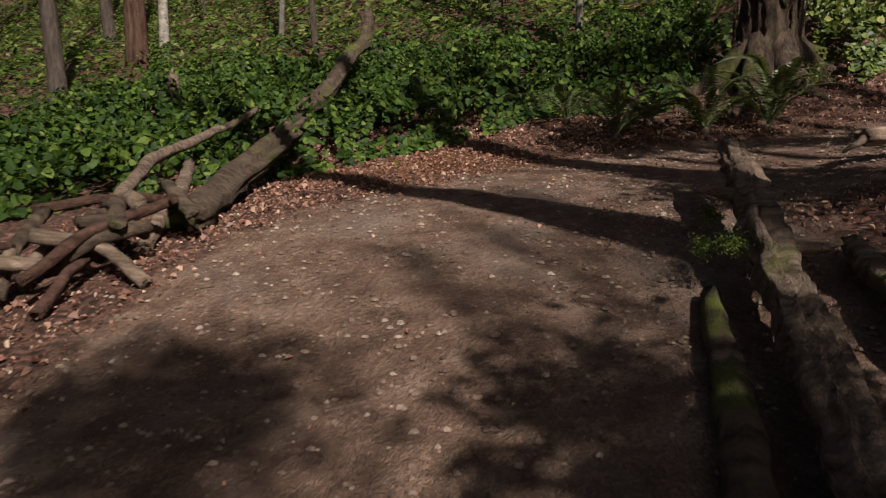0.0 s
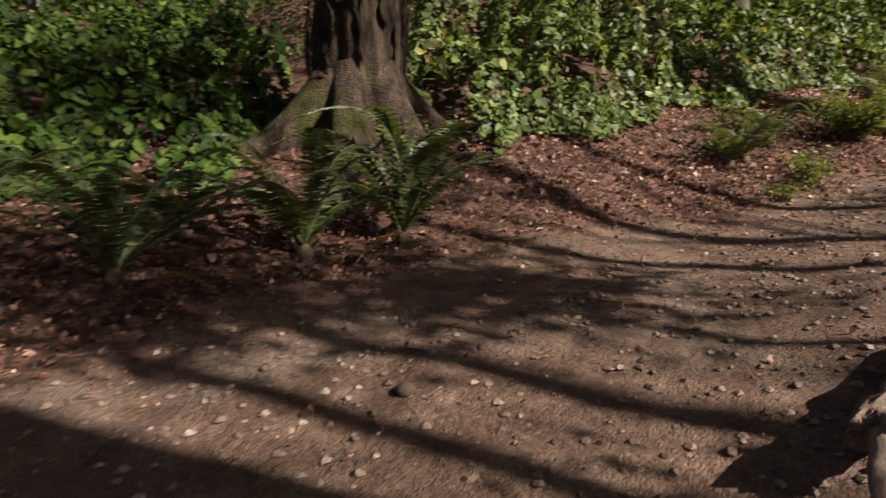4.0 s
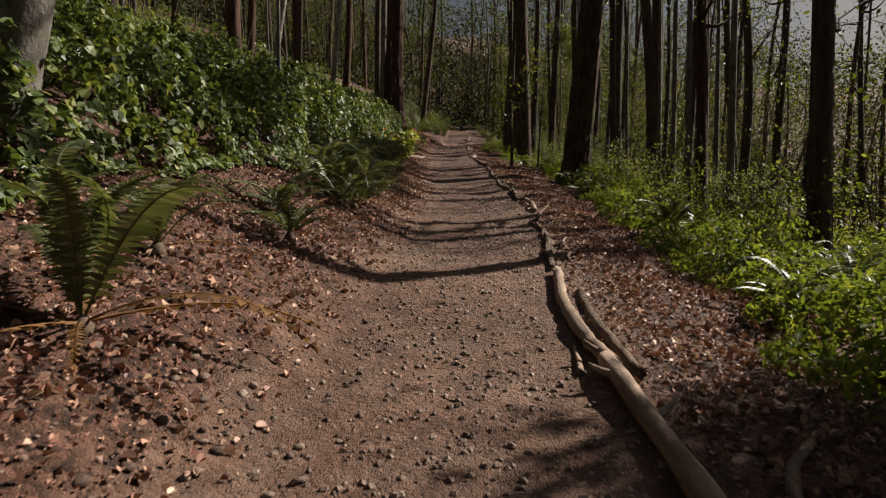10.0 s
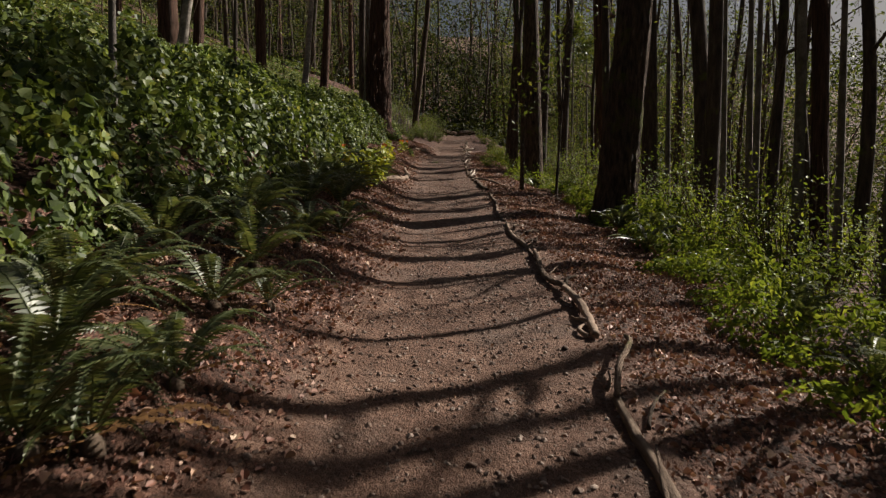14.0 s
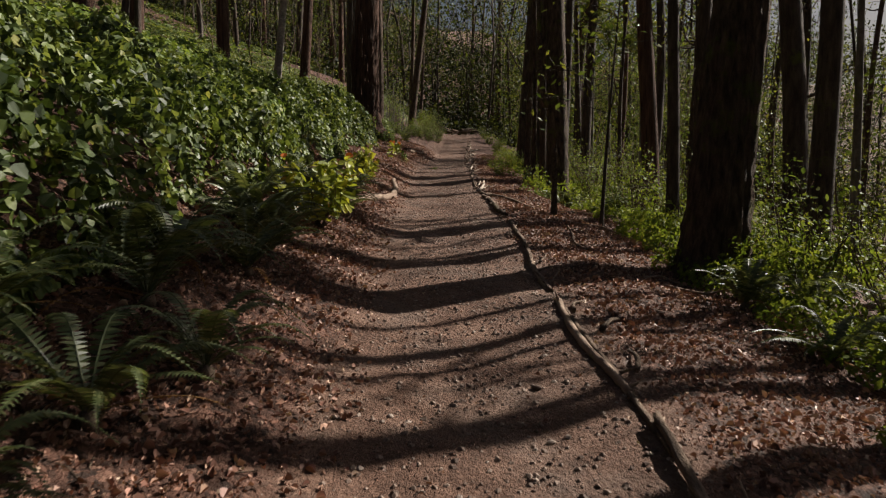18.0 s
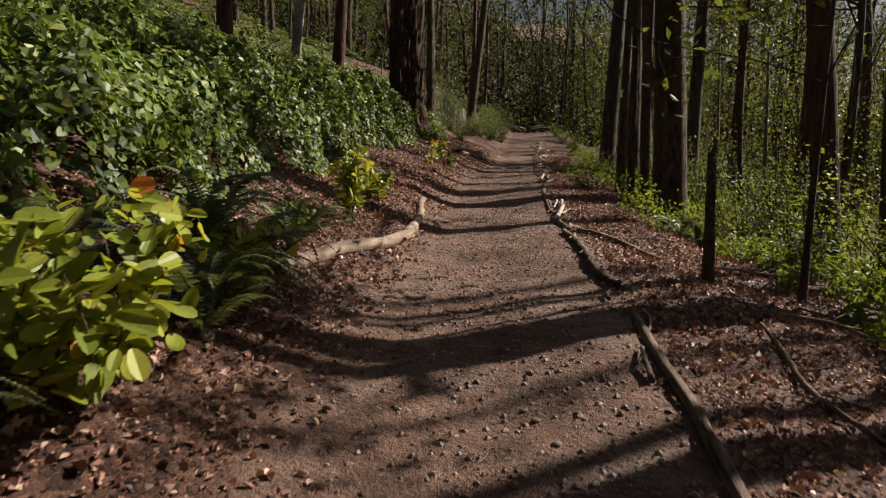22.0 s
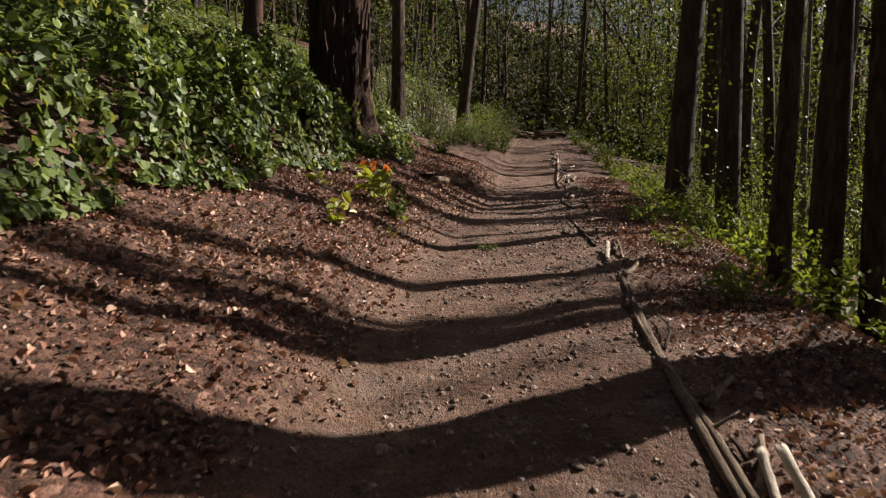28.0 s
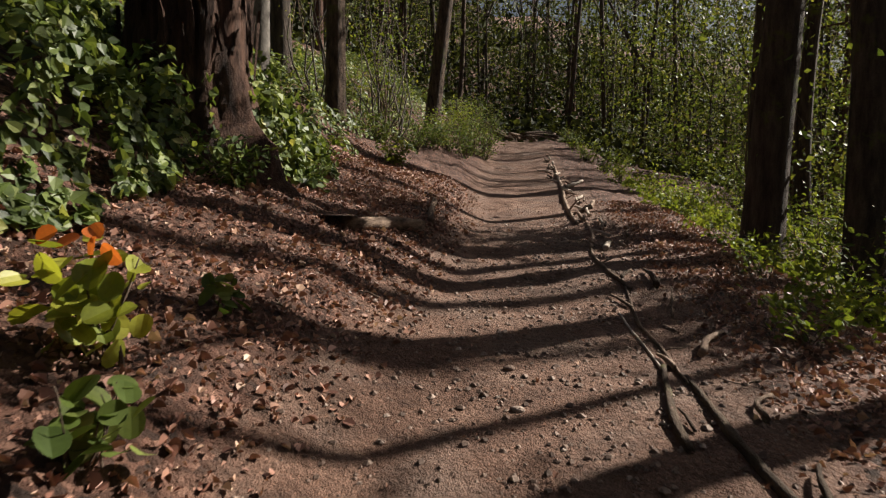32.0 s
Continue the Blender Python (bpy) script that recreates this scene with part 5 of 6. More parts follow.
FERNS = [(-2.85, 7.2, 0.8, 0.1), (-2.6, 6.5, 0.75, 0), (-2.4, 9.05, 0.7, 0.2), (-2.05, 10.9, 0.6, 0), (-2.35, 11.7, 0.75, 0), (-1.95, 13.6, 0.7, 0), (-2.3, 13.9, 0.8, 0.1), (-1.95, 14.4, 0.7, 0),
         (-2.45, 3.8, 0.7, 0), (-2.35, 3.3, 0.6, 0), (-2.9, 16.3, 0.85, 0.1), (-2.35, 16.9, 0.85, 0), (-2.3, 15.8, 0.7, 0), (-2.75, 15.2, 0.7, 0), (-2.55, 17.4, 0.8, 0.2), (-3.0, 18.5, 0.85, 0), (-2.8, 20.6, 0.9, 0), (-2.45, 19.3, 0.8, 0),
         (-2.95, 23.4, 0.85, 0.1), (-2.9, 21.2, 0.85, 0), (-2.7, 23.0, 0.9, 0.2), (-3.3, 23.8, 0.8, 0.3), (-3.0, 27.2, 0.85, 0), (-3.35, 27.6, 0.85, 0), (-2.95, 28.2, 0.8, 0), (-2.95, 24.2, 0.7, 0), (-2.8, 26.4, 0.85, 0.1), (-2.3, 18.2, 0.6, 0), (-2.6, 26.0, 0.7, 0.1),
         (2.6, 15.0, 0.75, 0.4), (3.0, 13.6, 0.8, 0.4), (3.9, 12.6, 0.8, 0.2), (4.6, 13.8, 0.8, 0.2), (2.9, 16.3, 0.7, 0.2), (3.6, 16.5, 0.75, 0.1), (2.6, 22.2, 0.7, 0), (2.45, 23.8, 0.75, 0.3), (2.75, 24.2, 0.7, 0), (3.0, 23.6, 0.75, 0), (1.9, 34.0, 0.8, 0.5), (1.75, 34.8, 0.7, 0.2), (2.2, 33.4, 0.75, 0),
         (-1.85, -2.4, 0.85, 0.2), (-2.0, -1.35, 0.95, 0.1), (-2.15, -0.6, 1.05, 0.4), (-2.6, -3.0, 0.7, 0.1), (-2.3, -2.0, 0.7, 0.0), (-2.35, 3.05, 0.6, 0), (-3.55, -4.7, 0.65, 0.3), (-3.4, -3.7, 0.7, 0), (3.0, 8.6, 0.7, 0.1), (3.4, 10.0, 0.75, 0.2), (2.6, 6.6, 0.7, 0), (3.5, -1.3, 0.4, 0.0), (5.0, -0.9, 0.6, 0.0),
         (-2.7, 14.6, 0.8, 0.1), (-2.0, 16.2, 0.6, 0), (-3.1, 17.3, 0.8, 0), (-2.2, 20.1, 0.7, 0), (-2.6, 22.0, 0.8, 0.1), (-3.2, 19.6, 0.8, 0), (-3.3, 25.6, 0.8, 0), (3.2, 18.2, 0.7, 0.3), (3.9, 15.2, 0.75, 0.2), (2.5, 12.0, 0.6, 0), (3.3, 11.4, 0.8, 0.3), (3.0, 20.4, 0.6, 0)]
for i, (x, y, k, up) in enumerate(FERNS):
    dead = 3 if i % 5 == 0 else 1
    fern(x, y, k * 1.18, 14 + i % 5, dead, seed=i + 3, upright=0.35 + up, label="sword fern with rusty dead fronds at its base" if dead == 3 else "green sword fern arching over the leaf litter")


fern(-2.23, 7.93, 1.35, 12, 7, seed=301, upright=1.05, label="tall upright sword fern with an orange dead base")
for i, (x, y, k) in enumerate([(2.75, 9.3, 0.85), (2.5, 10.7, 0.85), (3.1, 12.4, 0.9), (2.4, 8.1, 0.75), (-3.1, 26.7, 1.15), (-3.0, 23.3, 1.1), (-2.1, 13.4, 0.95)]):
    fern(x, y, k, 15, 2, seed=310 + i, upright=0.5)


# ---- the ivy bank ----
def ivy_top(x, y):
    d = x - mid(y)
    edge = -2.72 + 0.22 * noise2(x * 0, y, 1.1, 0.4) + 0.12 * noise2(x * 0, y, 3.1, 1.0)
    rise = ease(0, 0.55, edge - d)
    return np.where(d < edge, hollows(x, y, 0.08 + rise * (0.38 + 0.3 * noise2(x, y, 1.5) + 0.3 * noise2(x, y, 3.6, 2.0) + 0.16 * noise2(x, y, 8.0, 1.0) + 0.14 * ease(16, 30, y) + 0.3 * ease(13.5, 16.5, y) * (1 - ease(24, 28, y)))), -1.0)


def slope_of(top, x, y, e=0.06):
    """The upward normal of a leafy surface over the soil."""
    def height(a, b):
        return ground(a, b) + np.maximum(0, top(a, b))
    gx_, gy_ = (height(x + e, y) - height(x - e, y)) / (2 * e), (height(x, y + e) - height(x, y - e)) / (2 * e)
    n = np.stack([-np.clip(gx_, -2.5, 2.5), -np.clip(gy_, -2.5, 2.5), np.ones(len(x))], -1)
    return n / np.linalg.norm(n, axis=1)[:, None]


def hollows(x, y, h):
    """Opens dark gaps between the clumps of a leafy surface."""
    return np.where(noise2(x, y, 4.3, 0.9) + 0.6 * noise2(x, y, 9.5, 2.1) < -0.42, -1.0, h)


def cover(count, xr, yr, top, size, normal_up, seed, low=0.25):
    """Leaf places between the soil and a surface over it."""
    r = np.random.default_rng(seed)
    x, y = r.uniform(*xr, count), r.uniform(*yr, count)
    x = x + mid(y) if xr[1] <= 0 or xr[0] > 1 else x
    h = top(x, y)
    keep = h > 0
    x, y, h = x[keep], y[keep], h[keep]
    u = low + (1 - low) * np.sqrt(r.uniform(0, 1, len(x)))
    z = ground(x, y) + h * u
    nrm = r.normal(0, 0.4, (len(x), 3)) + slope_of(top, x, y) * (0.6 + normal_up)
    return np.stack([x, y, z], -1), nrm, size * r.uniform(0.6, 1.35, len(x))


c, nr, sz = cover(112000, (-5.4, -2.3), (0.6, 46), ivy_top, 0.082, 0.6, 21, 0.4)
c[:, 0] += np.clip(c[:, 2] - ground(c[:, 0], c[:, 1]), 0, 0.7) * 0.45
tagged(new("ivy_bank", leaf_mesh("ivy_bank", c, nr, sz, IVY_SMALL, IVY_LEAF, 1)), "dense dark green ivy covering the bank above the path", "ivy", kind="stuff")
c, nr, sz = cover(42000, (-11, -5.2), (-1, 58), lambda x, y: 0.25 + 0.3 * (0.5 + 0.5 * noise2(x, y, 0.8, 1.2)) + 0.12 * noise2(x, y, 2.6), 0.11, 0.8, 22)
tagged(new("ivy_slope", leaf_mesh("ivy_slope", c, nr, sz * 1.1, DIAMOND, IVY_LEAF, 2)), "green ivy and bramble over the upper slope", "undergrowth", kind="stuff")
c, nr, sz = cover(26000, (-30, -11), (-30, 80), lambda x, y: 0.3 + 0.4 * (0.5 + 0.5 * noise2(x, y, 0.6, 1.2)), 0.26, 0.8, 23)
tagged(new("slope_brush", leaf_mesh("slope_brush", c, nr, sz * 1.1, DIAMOND, BRUSH_LEAF, 3)), "green undergrowth far up the wooded slope", "undergrowth", kind="stuff")


def mound_top(x, y):
    d = x - mid(y)
    k = ease(-2.5, -3.3, d) * (0.5 + 0.5 * noise2(x, y, 1.1, 4.0)) ** 2
    return np.where(k > 0.22, 0.3 + 0.75 * k, -1.0)


c, nr, sz = cover(26000, (-7.5, -2.6), (15, 48), mound_top, 0.075, 0.6, 24, 0.35)
tagged(new("bramble_mounds", leaf_mesh("bramble_mounds", c, nr, sz, OVAL, BRUSH_LEAF, 4)), "lighter green bramble mounds growing through the ivy", "bramble", kind="stuff")


def berry_top(x, y):
    k = ease(25.2, 26.6, y) * ease(34.5, 32.5, y) * ease(-2.9, -3.4, x - mid(y)) * (0.62 + 0.38 * noise2(x, y, 1.4, 2.2))
    return np.where(k > 0.3, 0.35 + 0.75 * k, -1.0)


c, nr, sz = cover(15000, (-6.6, -2.6), (25, 34.5), berry_top, 0.088, 0.6, 29, 0.5)
tagged(new("salmonberry_patch", leaf_mesh("salmonberry_patch", c, nr, sz, IVY_SMALL, BERRY_LEAF, 5)), "sunlit light green berry bushes on the bank", "bramble", kind="stuff")


# ---- undergrowth round the first bend ----
def brush_edge(y):
    return np.interp(y, [-30, -12, -8.5, -7.2, -6.2, -4.6, -3.2, -1.6, -0.8], [9, 5, 1.6, -0.6, -0.9, -2.5, -3.1, -3.1, -4.6])


def brush_top(x, y):
    k = brush_edge(y) + 0.25 * noise2(x, y, 1.6, 0.7) - x
    h = ease(0, 0.9, k) * (0.42 + 0.42 * noise2(x, y, 1.3, 0.3) + 0.28 * noise2(x, y, 3.2, 1.0)) + 0.06
    h = np.where(np.hypot(x + 3.4, y + 0.1) < 0.95, -1, hollows(x, y, h))
    return np.where((k > 0) & (y < -0.4), h, -1.0)


def cover_plain(count, xr, yr, top, size, up, seed, low=0.25):
    r = np.random.default_rng(seed)
    x, y = r.uniform(*xr, count), r.uniform(*yr, count)
    h = top(x, y)
    x, y, h = x[h > 0], y[h > 0], h[h > 0]
    z = ground(x, y) + h * (low + (1 - low) * np.sqrt(r.uniform(0, 1, len(x))))
    return np.stack([x, y, z], -1), r.normal(0, 0.4, (len(x), 3)) + slope_of(top, x, y) * (0.6 + up), size * r.uniform(0.6, 1.35, len(x))


c, nr, sz = cover_plain(84000, (-10, 3), (-14, -0.3), brush_top, 0.095, 0.7, 31, 0.35)
tagged(new("bend_brush", leaf_mesh("bend_brush", c, nr, sz, IVY_SMALL, SHADED_BEND_LEAF, 5)), "lush green bramble and ivy beside the path's bend", "undergrowth", kind="stuff")
c, nr, sz = cover_plain(46000, (-34, -8), (-36, 2), lambda x, y: 0.4 + 0.35 * noise2(x, y, 0.7, 0.3) + 0 * x, 0.17, 0.8, 32)
tagged(new("bend_slope_brush", leaf_mesh("bend_slope_brush", c, nr, sz * 1.1, DIAMOND, SHADED_BEND_LEAF, 6)), "green undergrowth on the slope beyond the bend", "undergrowth", kind="stuff")


# ---- undergrowth on the lower side ----
def lower_top(x, y):
    d = x - mid(y)
    k = ease(1.9, 3.1, d + 0.4 * noise2(x, y, 1.3, 0.2) - 0.9 * np.exp(-((y - 25) / 5.5) ** 2) - 0.7 * np.exp(-((y - 32) / 3) ** 2))
    h = k * (0.28 + 0.5 * noise2(x, y, 1.5, 3.0) + 0.3 * noise2(x, y, 0.45, 1.0) + 0.3 * noise2(x, y, 4.1, 2.0))
    return np.where((h > 0.12) & (y > 1.5), hollows(x, y, h), -1.0)


c, nr, sz = cover(90000, (1.7, 8.5), (1, 58), lower_top, 0.078, 0.6, 41, 0.1)
c2, nr2, sz2 = cover(80000, (1.7, 5.0), (1.5, 34), lower_top, 0.06, 0.6, 43, 0.1)
c, nr, sz = np.concatenate([c, c2]), np.concatenate([nr, nr2]), np.concatenate([sz, sz2])
tagged(new("lower_brush", leaf_mesh("lower_brush", c, nr, sz * 1.12, DIAMOND, BRIGHT_LEAF, 7)), "tangle of small green leaves on the lower slope", "undergrowth", kind="stuff")
c, nr, sz = cover(64000, (7, 34), (-6, 95), lambda x, y: 0.6 + 1.1 * np.maximum(0, noise2(x, y, 0.5, 3.0)), 0.14, 0.5, 42, 0.1)
tagged(new("valley_brush", leaf_mesh("valley_brush", c, nr, sz, DIAMOND, BRIGHT_LEAF, 8)), "bright green spring undergrowth between the lower trees", "undergrowth", kind="stuff")


# ---- shrubs ----
def shrub(name, x, y, height, spread, stems, per, size, shape, leaf, label, seed, bark=None, category="shrub", group="", lean=(0, 0), first=0.3, extra=None):
    r = np.random.default_rng(seed)
    t = thing(name, on(x, y, -0.01), label, category, group)
    cs = []
    for i in range(stems):
        ang, out = r.uniform(0, 6.28), spread * r.uniform(0.4, 1)
        tip = np.array([math.cos(ang) * out + lean[0], math.sin(ang) * out + lean[1], height * r.uniform(0.65, 1.05)])
        line = bend((r.normal(0, 0.03), r.normal(0, 0.03), -0.04), tip, 8, 0.07 * height, seed * 17 + i)
        v, f = tube(line, [0.004 + 0.006 * height, 0.002], 5, 0, i)
        part("stem", mesh_data("stem", v, quads_tris(f), bark or TWIG), t)
        k = r.uniform(first, 1, per)
        p = np.stack([np.interp(k, np.linspace(0, 1, 8), line[:, j]) for j in range(3)], -1)
        cs.append(p + r.normal(0, 0.05 + 0.03 * height, (per, 3)) * np.array([1, 1, 0.6]))
    c = np.concatenate(cs)
    nr = r.normal(0, 0.5, c.shape) + np.array([0.2, -0.25, 0.8])
    part("leaves", leaf_mesh("leaves", c, nr, size * r.uniform(0.6, 1.3, len(c)), shape, leaf, seed), t)
    if extra:
        m, count, k = extra
        p = c[np.argsort(-c[:, 2])[:count]] + np.array([0.02, -0.02, 0.03])
        for i in range(count):
            part("coloured_leaf", leaf_mesh("coloured_leaf", p[i:i + 1], r.normal(0, 0.4, (1, 3)) + np.array([0.1, -0.6, 0.6]), np.full(1, k), ROUND_FINE, m, seed + i), t, "orange-red leaf")
    return t


SALAL = "shrubs at the bank's foot"
shrub("salal_shrub", -2.66, 25.0, 0.85, 0.6, 18, 22, 0.125, OVAL_FINE, YELLOW_LEAF, "yellow-green broad-leaved shrub beside the path", 1, group=SALAL, extra=(ORANGE_LEAF, 2, 0.1))
shrub("salal_shrub", -2.8, 26.7, 0.6, 0.4, 10, 16, 0.1, OVAL_FINE, YELLOW_LEAF, "yellow-green broad-leaved shrub beside the path", 2, group=SALAL)
shrub("salal_shrub", -3.1, 31.9, 0.5, 0.34, 12, 14, 0.1, OVAL_FINE, YELLOW_LEAF, "yellow-green broad-leaved shrub at the bank's foot", 3, group=SALAL)
shrub("salal_shrub", -2.95, 30.1, 0.8, 0.28, 13, 18, 0.11, OVAL_FINE, YELLOW_LEAF, "yellow-green broad-leaved shrub at the bank's foot", 4, group=SALAL)
shrub("salal_shrub", -3.5, 32.5, 0.4, 0.4, 9, 14, 0.09, OVAL_FINE, BRUSH_LEAF, "low green shrub at the bank's foot", 5, group=SALAL)
shrub("low_plant", -3.2, 28.85, 0.24, 0.28, 12, 10, 0.09, OVAL_FINE, BRIGHT_LEAF, "low bright green plant in the leaf litter", 6)
shrub("salal_shrub", -3.4, 40.05, 0.5, 0.24, 10, 6, 0.125, ROUND_FINE, YELLOW_LEAF, "small broad-leaved shrub with orange-red top leaves", 7, extra=(ORANGE_LEAF, 5, 0.1))
shrub("seedling", -3.95, 39.5, 0.25, 0.12, 4, 6, 0.1, OVAL_FINE, YELLOW_LEAF, "pale green seedling in the leaf litter", 8, group="seedlings")
shrub("seedling", -3.4, 38.25, 0.22, 0.15, 4, 6, 0.1, OVAL_FINE, YELLOW_LEAF, "pale green seedling in the leaf litter", 9, group="seedlings")
shrub("seedling", -3.3, 40.9, 0.2, 0.12, 4, 5, 0.09, OVAL_FINE, BRUSH_LEAF, "small green seedling in the leaf litter", 10, group="seedlings")
shrub("seedling", -3.12, 39.5, 0.3, 0.16, 6, 6, 0.1, ROUND_FINE, BRUSH_LEAF, "small dark green seedling in the leaf litter", 11, group="seedlings")
shrub("herb_clump", -2.1, 4.75, 0.5, 0.55, 40, 60, 0.05, DIAMOND, BRIGHT_LEAF, "bright fine-leaved green herb clump", 12, group="bright herbs")
shrub("herb_clump", -1.75, 3.3, 0.32, 0.26, 14, 26, 0.05, DIAMOND, BRIGHT_LEAF, "bright fine-leaved green herb clump", 13, group="bright herbs")
shrub("herb_clump", -1.6, 2.8, 0.18, 0.22, 8, 14, 0.05, DIAMOND, BRIGHT_LEAF, "bright fine-leaved green herb clump", 14, group="bright herbs")
shrub("herb_clump", -3.1, 0.1, 0.4, 0.4, 12, 20, 0.06, OVAL, BRIGHT_LEAF, "bright leafy clump at the maple's foot", 15, group="bright herbs")
shrub("herb_clump", -2.7, 3.8, 0.35, 0.4, 12, 20, 0.055, DIAMOND, BRIGHT_LEAF, "bright fine-leaved green herb clump", 16, group="bright herbs")
shrub("bend_shrub", -0.9, -4.9, 0.08, 0.1, 3, 6, 0.05, OVAL, BRIGHT_LEAF, "tiny bright green seedling in red needles", 17)
shrub("hazel_shrub", -4.9, 52.6, 2.4, 0.6, 9, 16, 0.09, OVAL, BRIGHT_LEAF, "many-stemmed spring shrub beside the path", 18, first=0.4)
shrub("dark_bush", -3.9, 56.0, 0.8, 0.9, 22, 40, 0.07, OVAL, BRUSH_LEAF, "dense dark green bush at the path's edge", 19)
shrub("dark_bush", -4.1, 54.6, 0.7, 0.8, 20, 40, 0.07, OVAL, BRUSH_LEAF, "dense dark green bush at the path's edge", 20)
shrub("moss_patch", -2.05, 39.5, 0.04, 0.14, 14, 14, 0.03, OVAL, BRUSH_LEAF, "small dark green moss patch on the path", 21, category="moss")
shrub("low_plant", -3.0, 38.7, 0.12, 0.2, 7, 8, 0.05, SLIVER * np.array([3, 1]), BRIGHT_LEAF, "small grassy plant in the leaf litter", 22)
PLUM = "spring shrubs on the lower side"
plum_rng = np.random.default_rng(77)
for i, (x, y, h) in enumerate([(1.7, 45.2, 1.3), (2.2, 44.0, 1.0), (0.25, 37.7, 0.35), (0.2, 40.2, 0.3), (0.1, 42.3, 0.35), (1.0, 41.8, 0.5), (1.9, 42.5, 0.8), (2.9, 39.5, 1.2), (3.4, 35.0, 1.3), (4.2, 33.0, 1.4), (3.9, 27.6, 1.2), (4.6, 26.0, 1.5), (4.9, 24.0, 1.5), (4.3, 22.0, 1.3), (4.0, 20.0, 1.2), (4.6, 18.0, 1.4), (5.3, 16.0, 1.5), (4.9, 21.0, 1.5), (5.6, 19.0, 1.4), (3.6, 18.6, 0.9), (2.4, 30.8, 0.6), (2.0, 31.6, 0.5), (1.2, 33.3, 0.35), (3.8, 31.0, 1.2), (5.6, 13.0, 1.3), (4.9, 11.0, 1.2), (5.8, 9.0, 1.3), (4.4, 8.2, 1.1), (4.0, 6.4, 0.9), (5.5, 5.5, 1.3), (2.7, 48.5, 1.3), (1.1, 50.0, 0.8), (1.9, 53.0, 1.2), (0.9, 56.5, 0.9), (6.4, 24.5, 1.6), (6.6, 21.0, 1.7), (7.0, 27.0, 1.7), (3.2, 45.5, 1.2), (0.6, 44.6, 0.45), (2.7, 5.2, 1.0), (3.3, 6.3, 1.2), (2.9, 7.4, 1.0), (3.7, 7.6, 1.3), (3.6, 4.6, 1.2), (2.6, 9.6, 0.7), (3.5, 6.6, 1.9), (4.3, 7.3, 2.2), (2.9, 5.8, 1.5), (4.0, 5.2, 2.0), (4.9, 6.4, 2.3), (3.2, 3.6, 1.6)] + [(float(mid(q)) + plum_rng.uniform(4.6, 9.5), float(q), plum_rng.uniform(1.3, 2.5)) for q in np.linspace(8, 60, 44)]):
    shrub("plum_shrub", x, y, h, 0.3 + 0.3 * h, 7 + int(5 * h), 26, 0.075 if h > 0.5 else 0.06, OVAL, BRIGHT_LEAF if i % 5 else BRUSH_LEAF, "slender shrub with fresh bright green leaves" if h > 0.6 else "low shrub with fresh green leaves", 200 + i, group=PLUM, first=0.25)


# ---- the heap of branches where the path tops the rise ----
heap_rng = np.random.default_rng(47)
for i in range(14):
    cx, cy = -2.0 + heap_rng.uniform(-1.6, 1.4), 68.5 + heap_rng.uniform(-0.6, 0.8)
    ang, long = heap_rng.normal(0, 0.5), heap_rng.uniform(0.8, 2.2)
    ex, ey = math.cos(ang) * long / 2, math.sin(ang) * long / 2
    h0, h1 = heap_rng.uniform(0.03, 0.5, 2)
    rr = heap_rng.uniform(0.04, 0.1)
    log("heap_branch", [(cx - ex, cy - ey), (cx, cy), (cx + ex, cy + ey)], [rr, rr * 0.8], (LOG_GREY, LOG_MOSSY)[i % 2], "dark dead branch heaped at the top of the rise", rise=(h0, (h0 + h1) / 2 + 0.05, h1), sides=8, seed=720 + i, group="branches at the top of the rise", n=8, category="branch")


# ---- bushes and ivy beside the far end of the path ----
def far_bank_top(x, y):
    d = x - mid(y)
    h = ease(-2.5, -3.6, d + 0.6 * noise2(x, y, 0.9, 2.2)) * (0.3 + 0.42 * noise2(x, y, 0.9, 5.0) + 0.2 * noise2(x, y, 2.4, 1.0))
    return np.where(h > 0.1, h, -1.0)


c, nr, sz = cover(34000, (-7.5, -2.2), (44.5, 74), far_bank_top, 0.1, 0.7, 26, 0.15)
tagged(new("far_bank_ivy", leaf_mesh("far_bank_ivy", c, nr, sz, OVAL, IVY_LEAF, 12)), "patches of ivy and low plants on the leaf-strewn bank", "undergrowth", kind="stuff")
for i, (x, y, h) in enumerate([(-3.3, 57.5, 1.1), (-3.6, 59.5, 1.3), (-4.4, 53.6, 1.0), (-4.7, 51.2, 0.7), (-4.1, 49.3, 0.5), (-5.4, 47.0, 0.6), (-4.2, 45.0, 0.4), (-4.0, 61.5, 1.4), (-3.9, 64.0, 1.5), (-5.4, 56.0, 1.4), (-6.2, 54.0, 1.2), (-4.3, 43.2, 0.45), (-6.3, 46.3, 0.9), (-4.6, 46.4, 0.3), (-2.95, 58.3, 1.0), (-3.4, 56.0, 1.0), (-4.3, 57.4, 1.3), (-3.0, 61.0, 1.1), (-3.3, 63.0, 1.3), (0.3, 60.5, 0.8), (0.1, 63.0, 0.9), (0.7, 58.2, 0.8)]):
    shrub("bank_shrub", x, y, h, 0.35 + 0.35 * h, 9 + int(9 * h), 30, 0.075, OVAL, (BRUSH_LEAF, BRIGHT_LEAF, BRUSH_LEAF)[i % 3], ("dense green bush on the bank beside the path", "bright green spring bush on the bank", "dense green bush on the bank beside the path")[i % 3], 620 + i, group="bank bushes", first=0.15)
